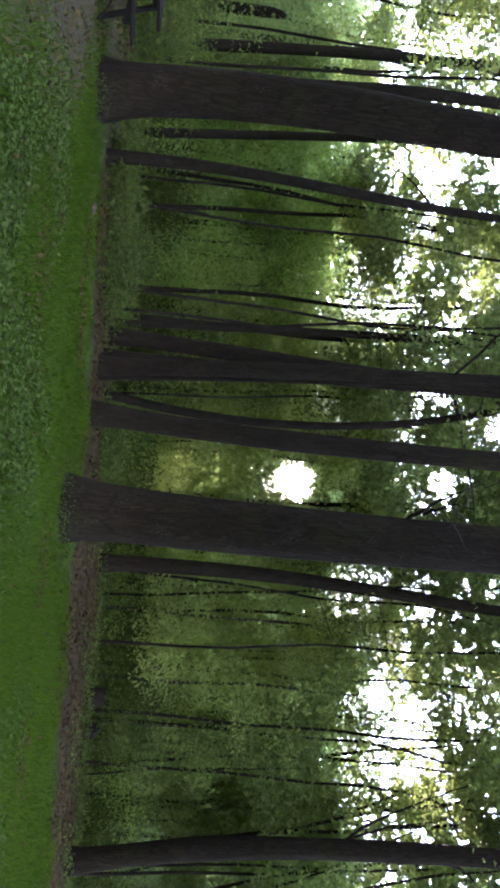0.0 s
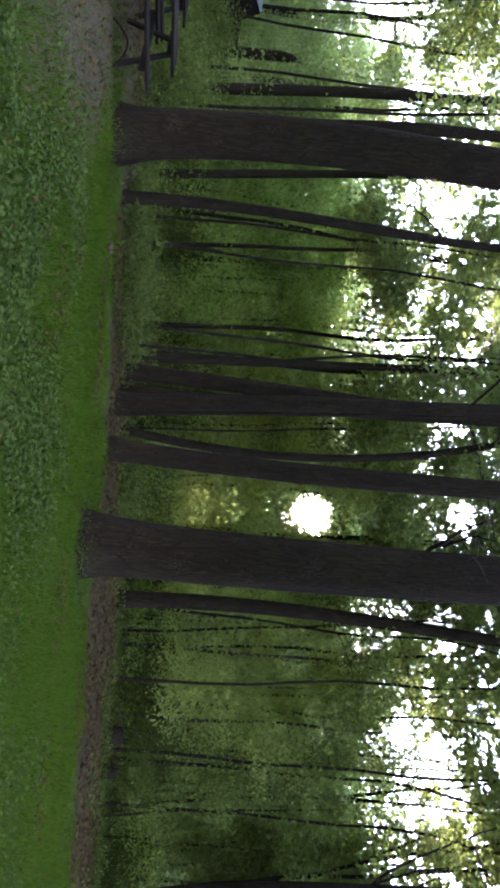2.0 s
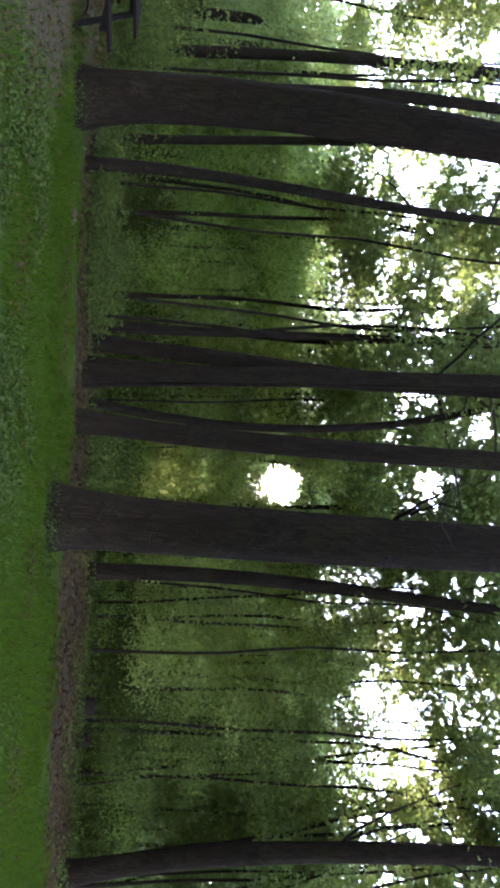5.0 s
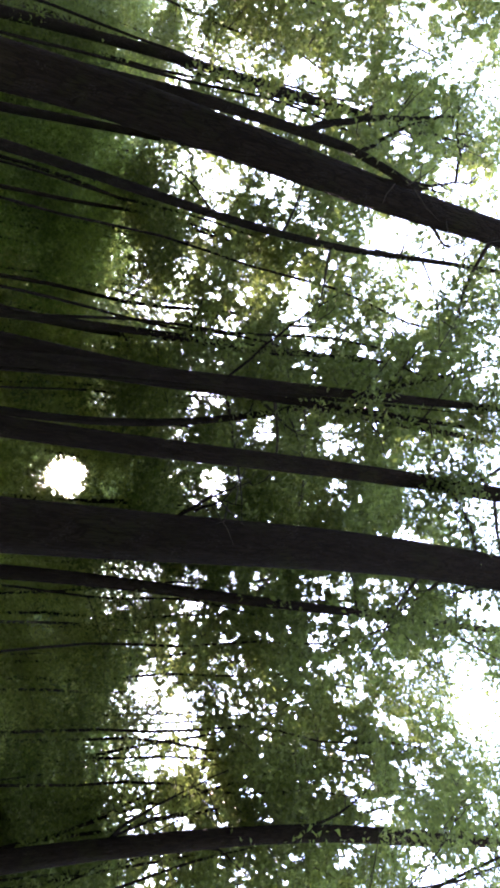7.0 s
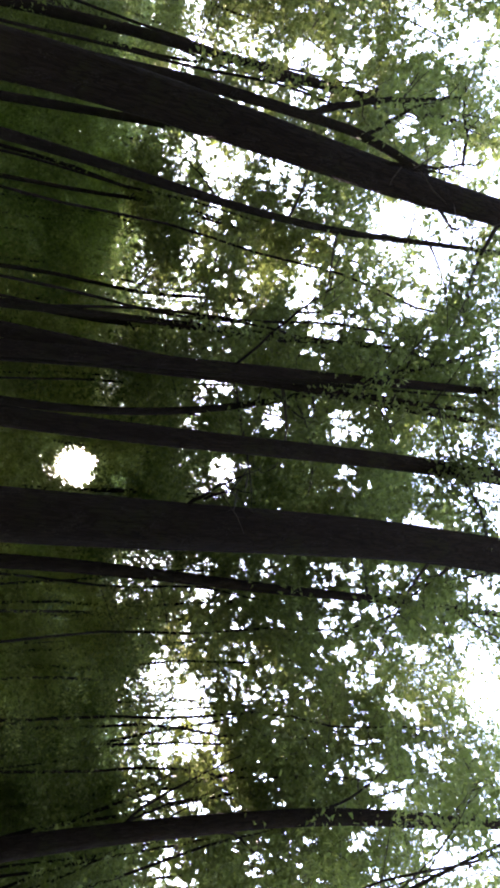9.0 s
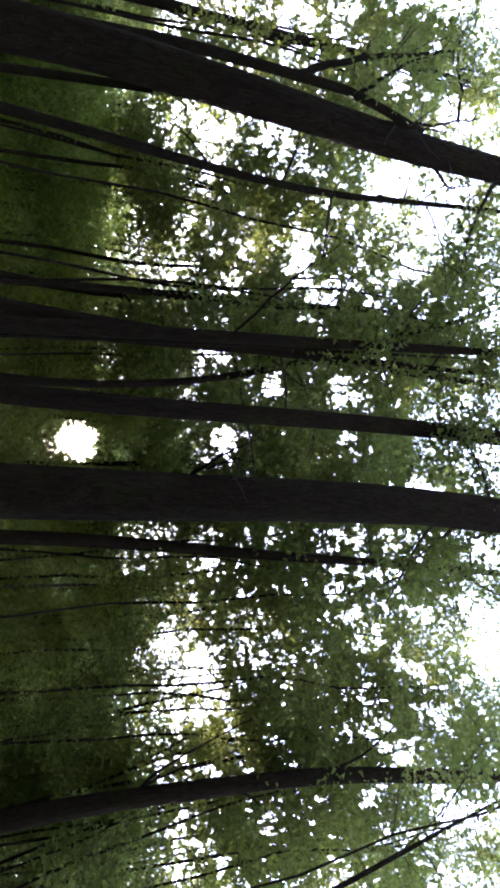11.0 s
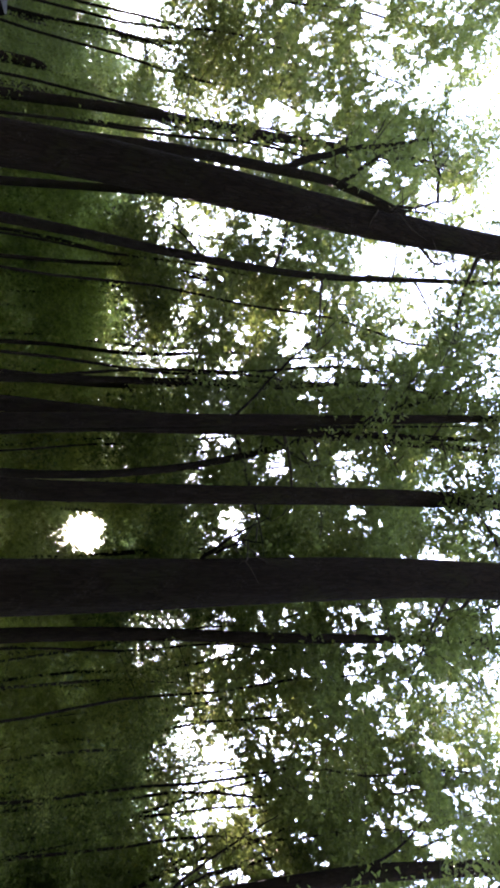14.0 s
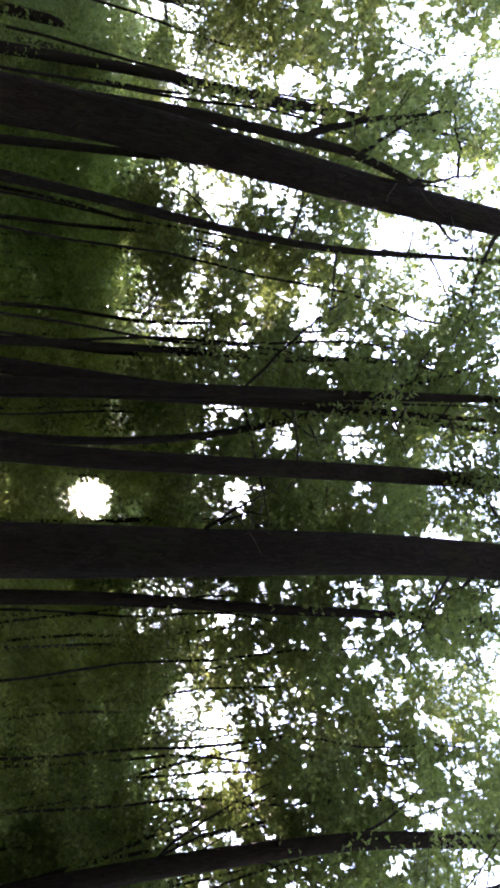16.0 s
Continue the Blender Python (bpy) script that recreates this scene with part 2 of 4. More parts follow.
def ground_material():
    m, nt, bsdf = material("lawn_and_leaf_litter", 0.95)
    bsdf.inputs["Specular IOR Level"].default_value = 0.03
    tc = nt.nodes.new("ShaderNodeTexCoord")
    sep = nt.nodes.new("ShaderNodeSeparateXYZ")
    nt.links.new(tc.outputs["Object"], sep.inputs[0])
    vec = coords(nt)
    fine = noise_tex(nt, vec, 26, 6, 0.7)
    mid = noise_tex(nt, vec, 2.6, 4)
    broad = noise_tex(nt, vec, 0.45, 3)
    grass = ramp(nt, fine, [(0.25, (0.014, 0.023, 0.0026)), (0.55, (0.028, 0.045, 0.0045)), (0.8, (0.045, 0.062, 0.008))])
    soil = ramp(nt, fine, [(0.25, (0.016, 0.012, 0.007)), (0.5, (0.042, 0.032, 0.018)), (0.75, (0.095, 0.072, 0.042))])
    dead = ramp(nt, fine, [(0.25, (0.012, 0.009, 0.005)), (0.5, (0.030, 0.021, 0.011)), (0.8, (0.068, 0.046, 0.026))])
    # far edge of the mown grass, wavering about eleven metres out
    edge = calc(nt, "ADD", sep.outputs["Y"], calc(nt, "MULTIPLY", calc(nt, "SUBTRACT", mid, 0.5), 3.2))
    edge = calc(nt, "ADD", edge, calc(nt, "MULTIPLY", sep.outputs["X"], -0.05))
    litter = smooth(nt, edge, 11.0, 11.9)
    # trodden earth by the picnic table, and worn spots in the lawn
    ox, oy = calc(nt, "ADD", sep.outputs["X"], 4.15), calc(nt, "SUBTRACT", sep.outputs["Y"], 7.6)
    dx = calc(nt, "ADD", calc(nt, "MULTIPLY", ox, 0.87), calc(nt, "MULTIPLY", oy, 0.48))
    dy = calc(nt, "MULTIPLY", calc(nt, "SUBTRACT", calc(nt, "MULTIPLY", oy, 0.87), calc(nt, "MULTIPLY", ox, 0.48)), 0.42)
    d2 = calc(nt, "ADD", calc(nt, "MULTIPLY", dx, dx), calc(nt, "MULTIPLY", dy, dy))
    # the same under the tables
    tx, ty = calc(nt, "MULTIPLY", calc(nt, "ADD", sep.outputs["X"], 6.3), 0.62), calc(nt, "MULTIPLY", calc(nt, "SUBTRACT", sep.outputs["Y"], 9.9), 0.62)
    d2 = calc(nt, "MINIMUM", d2, calc(nt, "ADD", calc(nt, "MULTIPLY", tx, tx), calc(nt, "MULTIPLY", ty, ty)))
    d2 = calc(nt, "ADD", d2, calc(nt, "MULTIPLY", calc(nt, "SUBTRACT", mid, 0.5), 1.6))
    trod = calc(nt, "SUBTRACT", 1.0, smooth(nt, d2, 0.2, 2.2))
    worn = smooth(nt, calc(nt, "ADD", calc(nt, "MULTIPLY", mid, 0.5), calc(nt, "MULTIPLY", broad, 0.5)), 0.56, 0.64)
    bare = calc(nt, "MAXIMUM", trod, calc(nt, "MULTIPLY", worn, 0.7))
    col = mix_rgb(nt, bare, grass, soil)
    col = mix_rgb(nt, litter, col, dead)
    nt.links.new(col, bsdf.inputs["Base Color"])
    bump(nt, bsdf, fine, 0.7, 0.03)
    return m


def build_ground():
    # rings of growing spacing, one sheet out to the horizon
    radii = np.concatenate([[0.01], np.arange(0.5, 20, 0.25), np.geomspace(20, 1500, 60)])
    sides = 160
    ang = np.linspace(0, 2 * np.pi, sides, endpoint=False)
    x = radii[:, None] * np.cos(ang)
    y = radii[:, None] * np.sin(ang)
    x, y = x + 0.31, y - 2.6
    verts = np.stack([x, y, ground_z(x, y)], -1).reshape(-1, 3)
    i = np.arange(len(radii) - 1)[:, None] * sides
    j = np.arange(sides)[None, :]
    k = (j + 1) % sides
    quads = np.stack([i + j, i + sides + j, i + sides + k, i + k], -1).reshape(-1, 4)
    ob = new("ground", arrays_mesh("ground", verts, quads, ground_material(), True))
    tagged(ob, "short grass lawn turning to bare earth and brown leaf litter under the trees", "ground", kind="structure")


build_ground()

# ---- foliage ----
rng = np.random.default_rng(7)

# gaps between the crowns where sky shows: heading, height angle, half width (degrees, from the lawn), how clear
GAPS_BY_BOWED_OAK = [
    (-19.3, 17.3, 1.8, 0.95), (-21.1, 14.3, 1.4, 0.8), (-14.2, 12.2, 1.5, 0.7), (-12.2, 19.5, 1.5, 0.5), (-12.1, 25.6, 2.1, 0.8),
    (-9.7, 27.2, 1.4, 0.7), (-19.8, 30.7, 2.1, 1.0), (-16.9, 34.8, 2.5, 0.95), (-13.0, 33.5, 1.8, 0.85), (-20.3, 35.6, 1.4, 0.8),
    (-28.8, 21.2, 1.5, 0.6), (-26.1, 19.1, 1.6, 0.6), (-30.3, 24.1, 1.5, 0.8), (-34.2, 28.8, 1.7, 0.5), (-33.3, 31.7, 2.0, 0.85),
    (-27.3, 29.4, 1.3, 0.9), (-36.2, 26.3, 1.6, 0.8), (-25.8, 33.6, 1.5, 0.7), (-21.2, 20.9, 1.5, 0.6), (-26.8, 13.0, 1.5, 0.6),
]
GAPS_BY_UPRIGHT_OAK = [
    (-2.2, 19.9, 1.8, 0.75), (-0.4, 24.7, 1.6, 0.85), (4.4, 21.5, 1.6, 1.0), (4.4, 25.7, 0.9, 0.8), (-0.1, 30.0, 1.4, 0.8),
    (4.8, 31.7, 1.5, 1.0), (-2.2, 36.6, 0.9, 0.8), (0.1, 39.6, 1.0, 0.8), (8.4, 37.1, 1.4, 0.8), (7.5, 30.6, 0.6, 0.9),
    (12.3, 16.2, 1.5, 0.7), (15.2, 20.8, 1.6, 0.65), (13.5, 30.1, 1.4, 0.5), (14.7, 41.2, 1.5, 0.8),
]
GAPS_BY_LEANING_TREE = [
    (21.5, 33.8, 3.0, 0.3), (24.5, 35.8, 2.4, 0.35), (20.1, 40.2, 1.6, 0.45), (29.8, 36.0, 1.6, 0.6), (31.8, 33.9, 1.3, 0.9),
    (24.0, 19.5, 2.0, 0.9), (22.9, 14.6, 1.8, 0.5), (26.3, 12.8, 1.3, 0.35), (27.4, 16.9, 2.4, 0.35), (30.3, 21.7, 2.1, 0.55),
    (34.0, 24.8, 1.8, 0.4), (34.8, 31.0, 1.0, 0.6), (37.6, 35.9, 1.0, 0.7),
]
LATTICE = np.random.default_rng(11).uniform(-1, 1, (4, 256, 256))


def ripple(k, u, v):
    """Smooth noise between -1 and 1 with a cell of one unit."""
    iu, iv = np.floor(u).astype(int), np.floor(v).astype(int)
    fu, fv = u - iu, v - iv
    fu, fv = fu * fu * (3 - 2 * fu), fv * fv * (3 - 2 * fv)
    g = LATTICE[k]
    a, b = g[iu % 256, iv % 256], g[(iu + 1) % 256, iv % 256]
    c, d = g[iu % 256, (iv + 1) % 256], g[(iu + 1) % 256, (iv + 1) % 256]
    return (a * (1 - fu) + b * fu) * (1 - fv) + (c * (1 - fu) + d * fu) * fv


def bearings(p):
    p = np.asarray(p, float)
    return np.degrees(np.arctan2(p[:, 0], p[:, 1])), np.degrees(np.arctan2(p[:, 2] - 1.55, np.hypot(p[:, 0], p[:, 1])))


def open_sky(p):
    """How bare of leaves each point is: 0 outside the gaps to nearly 1 at the heart of one."""
    az, el = bearings(p)
    ragged = 0.45 * ripple(0, az / 1.3, el / 1.3) + 0.3 * ripple(1, az / 0.6, el / 0.6)
    out = np.zeros(len(az))
    for a, e, w, s in GAPS_BY_BOWED_OAK + GAPS_BY_UPRIGHT_OAK + GAPS_BY_LEANING_TREE + [(SUN_AZ, SUN_EL, 0.6, 0.95)]:
        d = np.hypot((az - a) * np.cos(np.radians(el)), el - e) / w + ragged
        out = np.maximum(out, s * np.clip((1.25 - d) / 0.9, 0, 1))
    return out


def leafy(p, r):
    """Which leaves stay: crowns hang in ragged clumps with chinks of sky between them, closed only low down."""
    az, el = bearings(p)
    u, v = az * np.cos(np.radians(el)), el
    n = 0.45 * ripple(1, u / 2.3, v / 2.3) + 0.6 * ripple(2, u / 0.75, v / 0.75) + 0.6 * ripple(3, u / 0.33, v / 0.33) + 0.55 * ripple(0, u / 0.18, v / 0.18)
    closed = np.clip((16.0 - el) / 4.0, 0, 1) + 0.1 * np.clip((el - 31) / 5, 0, 1) + 0.4 * (np.abs(az - 2) < 10)
    gap = open_sky(p)
    bare = 1.15 * n - 0.12 - 1.3 * closed * (1 - 0.45 * gap) + 1.12 * gap
    return r.uniform(0, 1, len(az)) < (0.66 + 0.34 * np.clip(closed, 0, 1)) * np.exp(-3.4 * np.clip(bare, 0, None))


def leaf_spray(count, length, width, reach, flat, seed, far=False):
    """A twig's worth of leaves: folded diamonds about the origin, or single slivers for trees far off."""
    r = np.random.default_rng(seed)
    c = r.normal(0, 1, (count, 3)) * (reach * 0.5, reach * 0.5, reach * flat)
    way = c + r.normal(0, reach * 0.4, (count, 3)) + (0, 0, -0.25 * reach)
    way /= np.linalg.norm(way, axis=1)[:, None]
    up = r.normal(0, 0.75, (count, 3)) + (0, 0, 0.6)
    side = np.cross(way, up)
    side /= np.linalg.norm(side, axis=1)[:, None]
    nrm = np.cross(side, way)
    s = r.uniform(0.65, 1.25, (count, 1))
    L, Wd = length * s, width * s * 0.5
    base = c
    left = c + way * L * 0.45 + side * Wd + nrm * Wd * 0.35
    tip = c + way * L - nrm * L * 0.12
    right = c + way * L * 0.45 - side * Wd + nrm * Wd * 0.35
    if far:
        return np.stack([base + side * Wd * 0.4, left + way * L * 0.1, tip - side * Wd * 0.5], 1)      # count x 3 x 3
    return np.stack([base, left, tip, right], 1)      # count x 4 x 3


def spread_sprays(sprays, places, sizes, r, origin=(0, 0, 0), clumped=False):
    """Copies leaf sprays to places, turned and scaled; one mesh's vertices and quads."""
    out = []
    pick = r.integers(0, len(sprays), len(places))
    for k, spray in enumerate(sprays):
        sel = np.nonzero(pick == k)[0]
        if not len(sel):
            continue
        a = r.uniform(0, 2 * np.pi, len(sel))
        tilt = r.normal(0, 0.35, len(sel))
        ca, sa, ct, st = np.cos(a), np.sin(a), np.cos(tilt), np.sin(tilt)
        rot = np.zeros((len(sel), 3, 3))
        rot[:, 0, 0], rot[:, 0, 1], rot[:, 0, 2] = ca, -sa * ct, sa * st
        rot[:, 1, 0], rot[:, 1, 1], rot[:, 1, 2] = sa, ca * ct, -ca * st
        rot[:, 2, 1], rot[:, 2, 2] = st, ct
        pts = spray.reshape(-1, 3)
        v = np.einsum("nij,pj->npi", rot, pts) * sizes[sel][:, None, None] + places[sel][:, None, :]
        out.append(v.reshape(-1, 3))
    leaves = np.concatenate(out).reshape(-1, sprays[0].shape[1], 3)
    if clumped:
        leaves = leaves[leafy(leaves.mean(1) + origin, r)]
    way = leaves.mean(1) + origin - np.array(EYE)
    cosine = way @ np.array(sun_way) / np.linalg.norm(way, axis=1)
    off_sun = np.degrees(np.arccos(np.clip(cosine, -1, 1)))
    leaves = leaves[off_sun > 0.72 + 1.4 * np.sqrt(r.uniform(0, 1, len(leaves)))]     # leaves thin out toward the gap that the sun shines through
    corners = leaves.shape[1]
    return leaves.reshape(-1, 3), np.arange(corners * len(leaves)).reshape(-1, corners)


SPRAYS_HIGH = [leaf_spray(44, 0.128, 0.080, 0.55, 0.30, 100 + i) for i in range(6)]
SPRAYS_DEEP = [leaf_spray(80, 0.110, 0.125, 0.56, 0.32, 400 + i, True) for i in range(6)]
SPRAYS_LOW = [leaf_spray(58, 0.098, 0.112, 0.6, 0.30, 200 + i, True) for i in range(6)]
SPRAYS_FAR = [leaf_spray(22, 0.42, 0.28, 1.3, 0.40, 300 + i) for i in range(5)]


def path_of(coef, height, knots, zmax):
    """A trunk's line: sideways offset by height as a cubic, straight on above zmax."""
    z = np.linspace(0, height, knots)
    zz = np.minimum(z, zmax)
    c0, c1, c2, c3 = coef
    x = c1 * zz + c2 * zz ** 2 + c3 * zz ** 3
    slope = c1 + 2 * c2 * zmax + 3 * c3 * zmax ** 2
    return z, x + np.clip(z - zmax, 0, None) * slope


def make_tree(x, y, r0, r_slope, bend, height, label, crown_from, limbs, sprays,
              zmax=9.0, reach=(1.6, 4.2), detail=1, leaf=None, leaf_mat=None, size=1.0, seed=0):
    """tree > trunk, limbs, crown. bend: cubic sideways offset by height; limbs: count; sprays: leaf clumps."""
    r = np.random.default_rng(1000 + seed)
    base = foot(x, y)
    tree = thing("tree", label, "tree", (x, y, base), group="trees of the wood")
    big = r0 > 0.15
    knots, sides = (70, 28) if detail else (18, 9)
    z, dx = path_of((0, *bend), height, knots, zmax)
    dy = 0.05 * np.sin(z * 0.6 + seed) * (z / 6)
    if not detail:
        # thin stems are never straight
        dx = dx + z * (0.014 * np.sin(0.55 * z + 2.1 * seed) + 0.009 * np.sin(1.3 * z + seed))
    rad = np.clip(r0 + r_slope * z, 0.03, None) * np.clip((height - z) / (0.25 * height), 0.12, 1)
    rad = rad * (1 + (0.25 if big else 0.2) * np.exp(-z / 0.25))
    z = z.copy()
    z[0] -= 0.12
    ph = r.uniform(0, 6.28, 6)

    def wobble(level, ang):
        h = z[level]
        lobes = 0.12 * np.exp(-np.maximum(h, 0) / 0.35) * np.cos(5 * ang + ph[0]) if big else 0
        ridges = 0.018 * np.cos(9 * ang + ph[1] + 0.7 * h) + 0.014 * np.cos(13 * ang + ph[2] - 1.1 * h)
        lumps = 0.03 * np.sin(1.7 * h + ph[3]) * np.cos(2 * ang + ph[4])
        return 1 + lobes + ridges + lumps

    line = np.stack([dx, dy, z], -1)
    v, f = tube(line, rad, sides, wobble)
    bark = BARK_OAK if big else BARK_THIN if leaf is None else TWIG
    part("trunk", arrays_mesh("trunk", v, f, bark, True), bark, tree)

    # limbs: rise outward from the trunk, then level off; leaves hang along their outer part
    pieces, spots = [], []
    for i in range(limbs):
        h = crown_from + (min(height, 18.0) - crown_from) * (i + r.uniform(0, 1)) / limbs * 0.96
        k = int(np.searchsorted(z, h))
        k = min(max(k, 1), knots - 1)
        start = line[k]
        a = r.uniform(0, 2 * np.pi) + i * 2.4
        span = r.uniform(*reach) * (1 - 0.45 * (h - crown_from) / (height - crown_from + 0.1))
        t = np.linspace(0, 1, 8)
        rise = r.uniform(0.15, 0.75)
        wig = r.normal(0, 0.06, 2) * span
        px = np.cos(a) * span * t + wig[0] * np.sin(3 * t)
        py = np.sin(a) * span * t + wig[1] * np.sin(4 * t)
        pz = span * rise * (t - 0.45 * t * t) - 0.06 * span * t ** 3
        limb = start + np.stack([px, py, pz], -1)
        lr = np.clip(rad[k] * 0.42, 0.012, 0.045) * (1 - 0.88 * t) * (1.0 if leaf is None else 0.5)
        away = 1 - open_sky(np.array([[x, y, base]]) + limb[4:])
        own = [tube(limb, lr, 6 if detail else 4)] if away.mean() > 0.05 else []
        n = max(1, int(sprays / limbs))
        tt = r.uniform(0.25, 1.0, n) ** 0.8
        idx = tt * 7
        lo = np.minimum(idx.astype(int), 6)
        pos = limb[lo] + (limb[lo + 1] - limb[lo]) * (idx - lo)[:, None]
        off = r.normal(0, 1, (n, 3)) * np.array([0.75, 0.75, 0.45]) * (0.2 + 0.11 * span)
        spots.append(pos + off)
        if detail or leaf is None:
            for q in range(0, n, 2 if detail else 4):
                if own:
                    tw = np.stack([pos[q], pos[q] + off[q] * 0.6 + (0, 0, 0.05), pos[q] + off[q]])
                    own.append(tube(tw, np.array([0.014, 0.009, 0.003]), 3))
        pieces += own
        if detail and own:
            v, f = joined(own)
            part("limb", arrays_mesh("limb", v, f, TWIG, True), TWIG, tree)
    if pieces and not detail:
        v, f = joined(pieces)
        part("branchwork", arrays_mesh("branchwork", v, f, TWIG, True), TWIG, tree, "dark bare limbs and twigs", "stuff")
    if spots:
        spots = np.concatenate(spots)
        inside = open_sky(spots + np.array([x, y, base]))
        spots = spots[r.uniform(0.3, 1.2, len(spots)) > inside]
        if len(spots):
            mat = leaf_mat or LEAF_HIGH
            kind_of_spray = leaf or (SPRAYS_HIGH if detail else SPRAYS_DEEP)
            v, f = spread_sprays(kind_of_spray, spots, r.uniform(0.75, 1.3, len(spots)) * size, r, (x, y, base), leaf is None)
            part("crown", arrays_mesh("crown", v, f, mat), mat, tree, "green summer leaves with light behind", "stuff")
    return tree


def bough(tree, points, radius, seed, twigs=6):
    """A crooked limb through a few points of the tree's own space, with side twigs."""
    r = np.random.default_rng(3000 + seed)
    pts = np.array(points, float)
    s = np.linspace(0, len(pts) - 1, 5 * (len(pts) - 1) + 1)
    k = np.arange(len(pts))
    line = np.stack([np.interp(s, k, pts[:, i]) for i in range(3)], -1)
    line[1:-1] = (line[:-2] + 2 * line[1:-1] + line[2:]) / 4
    line[1:-1] += r.normal(0, 0.010, line[1:-1].shape)
    t = np.linspace(0, 1, len(line))
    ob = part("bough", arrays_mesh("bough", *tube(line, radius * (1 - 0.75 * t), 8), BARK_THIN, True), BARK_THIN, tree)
    for q in range(twigs):
        a = line[int(len(line) * (0.3 + 0.65 * q / twigs))]
        way = r.normal(0, 1, 3) * (1, 0.6, 0.5) + (0, 0, 0.6)
        way *= r.uniform(0.35, 0.8) / np.linalg.norm(way)
        tw = np.stack([a, a + way * 0.55 + r.normal(0, 0.04, 3), a + way])
        part("twig", arrays_mesh("twig", *tube(tw, np.array([0.013, 0.009, 0.003]), 4), TWIG, True), TWIG, ob)


# ---- the trees at the edge of the lawn ----
oak_bowed = make_tree(-4.15, 10.1, 0.342, -0.0115, (-0.174, 0.0397, -0.0023), 22, "stout old oak with furrowed dark bark, bowing as it rises",
          9.6, 14, 240, seed=1, reach=(2, 4.5))
fork = thing("tree", "slim forked tree growing close behind the stout oak", "tree", (-5.05, 10.75, foot(-5.05, 10.75)), group="trees of the wood")
t = np.linspace(0, 1, 24)
v, f = tube(np.stack([0.03 * np.sin(7 * t) + 0.30 * np.clip(1 - 2 * t, 0, 1) + 0.30 * np.clip((t - 0.82) / 0.18, 0, 1) ** 1.3, 0.02 * np.sin(5 * t), -0.1 + 8.95 * t], -1), 0.118 - 0.045 * t, 14)
part("trunk", arrays_mesh("trunk", v, f, BARK_THIN, True), BARK_THIN, fork)
bough(fork, [(0.0, 0.0, 6.3), (-0.36, 0.0, 6.97), (-0.59, 0.0, 7.5), (-0.78, 0.0, 8.04), (-0.92, 0.0, 8.62), (-1.15, 0.05, 9.2), (-1.36, 0.1, 9.68)], 0.07, 1, 9)
bough(fork, [(0.0, 0.0, 7.5), (-0.38, 0.0, 7.99), (-0.82, 0.0, 8.51), (-0.97, 0.05, 8.86)], 0.042, 2, 5)
bough(fork, [(0.2, 0.0, 8.72), (0.12, 0.0, 9.16), (-0.07, 0.0, 9.64), (-0.2, 0.05, 10.1)], 0.035, 3, 7)
bough(fork, [(-0.07, 0.0, 9.6), (-0.58, 0.0, 9.63), (-0.94, 0.02, 9.47), (-1.54, 0.0, 9.44)], 0.03, 15, 7)
r = np.random.default_rng(5)
p = np.concatenate([r.normal(0, 1, (26, 3)) * (0.26, 0.28, 0.34) + (-0.12, 0.0, 8.2), r.normal(0, 1, (30, 3)) * (0.5, 0.5, 0.5) + (-1.2, -0.2, 9.2)])
v, f = spread_sprays(SPRAYS_HIGH, p, r.uniform(0.6, 0.95, len(p)), r, (-5.05, 10.75, 0), True)
part("crown", arrays_mesh("crown", v, f, LEAF_HIGH), LEAF_HIGH, fork, "thin spray of yellow-green leaves", "stuff")
oak_upright = make_tree(1.56, 10.0, 0.40, -0.008, (0.075, -0.0149, 0.0010), 24, "thick upright oak trunk with dark bark at the lawn's edge",
          9.4, 18, 540, zmax=10, seed=2, reach=(2, 5))
make_tree(0.27, 11.9, 0.178, -0.001, (0.091, -0.0141, 0.0007), 24, "straight dark tree trunk of middling girth at the wood's edge",
          11.5, 14, 260, zmax=11, seed=3, reach=(1.5, 4))
slim_cluster = make_tree(-0.50, 12.4, 0.155, -0.006, (-0.094, 0.0059, -0.0003), 22, "slim dark trunk, one of a close cluster",
          13.0, 9, 90, seed=4, reach=(1.2, 3.2))
make_tree(-0.33, 12.7, 0.055, -0.002, (-0.098, 0.0050, -0.0002), 13, "thin dark stem rising beside a thicker trunk", 8.0, 8, 40, seed=14, reach=(0.6, 1.8))
curving = make_tree(-3.76, 11.5, 0.10, -0.005, (-0.067, 0.0312, -0.0026), 17, "thin sapling with a dark curving stem",
          6.5, 12, 110, zmax=8.5, seed=5, reach=(0.8, 2.4))
make_tree(3.85, 16.5, 0.19, -0.006, (-0.054, 0.0159, -0.0006), 22, "slender dark tree standing back in the wood",
          12.5, 12, 200, zmax=11, seed=6, reach=(1.2, 3.5))
leaning = make_tree(10.47, 15.6, 0.25, -0.003, (-0.188, 0.0167, -0.00025), 22, "leaning dark tree among the undergrowth",
          17.0, 10, 150, zmax=13, seed=7, reach=(1.8, 4.5))
make_tree(11.5, 11.1, 0.11, -0.006, (-0.18, -0.0043, 0), 20, "leaning tree with a heavy arching bough at the lawn's side",
          10.0, 14, 170, zmax=14, seed=13, reach=(1.5, 4))
make_tree(-9.2, 19.0, 0.15, -0.002, (-0.105, 0.0028, 0.0), 18, "slim straight tree standing behind the picnic table",
          11.5, 12, 150, zmax=12, seed=8, reach=(1.5, 4))
make_tree(-0.07, 14.0, 0.09, -0.002, (0.18, -0.0293, 0.0), 15, "thin stem arching across its neighbours",
          7.0, 10, 70, zmax=9, seed=9, reach=(0.8, 2.6))
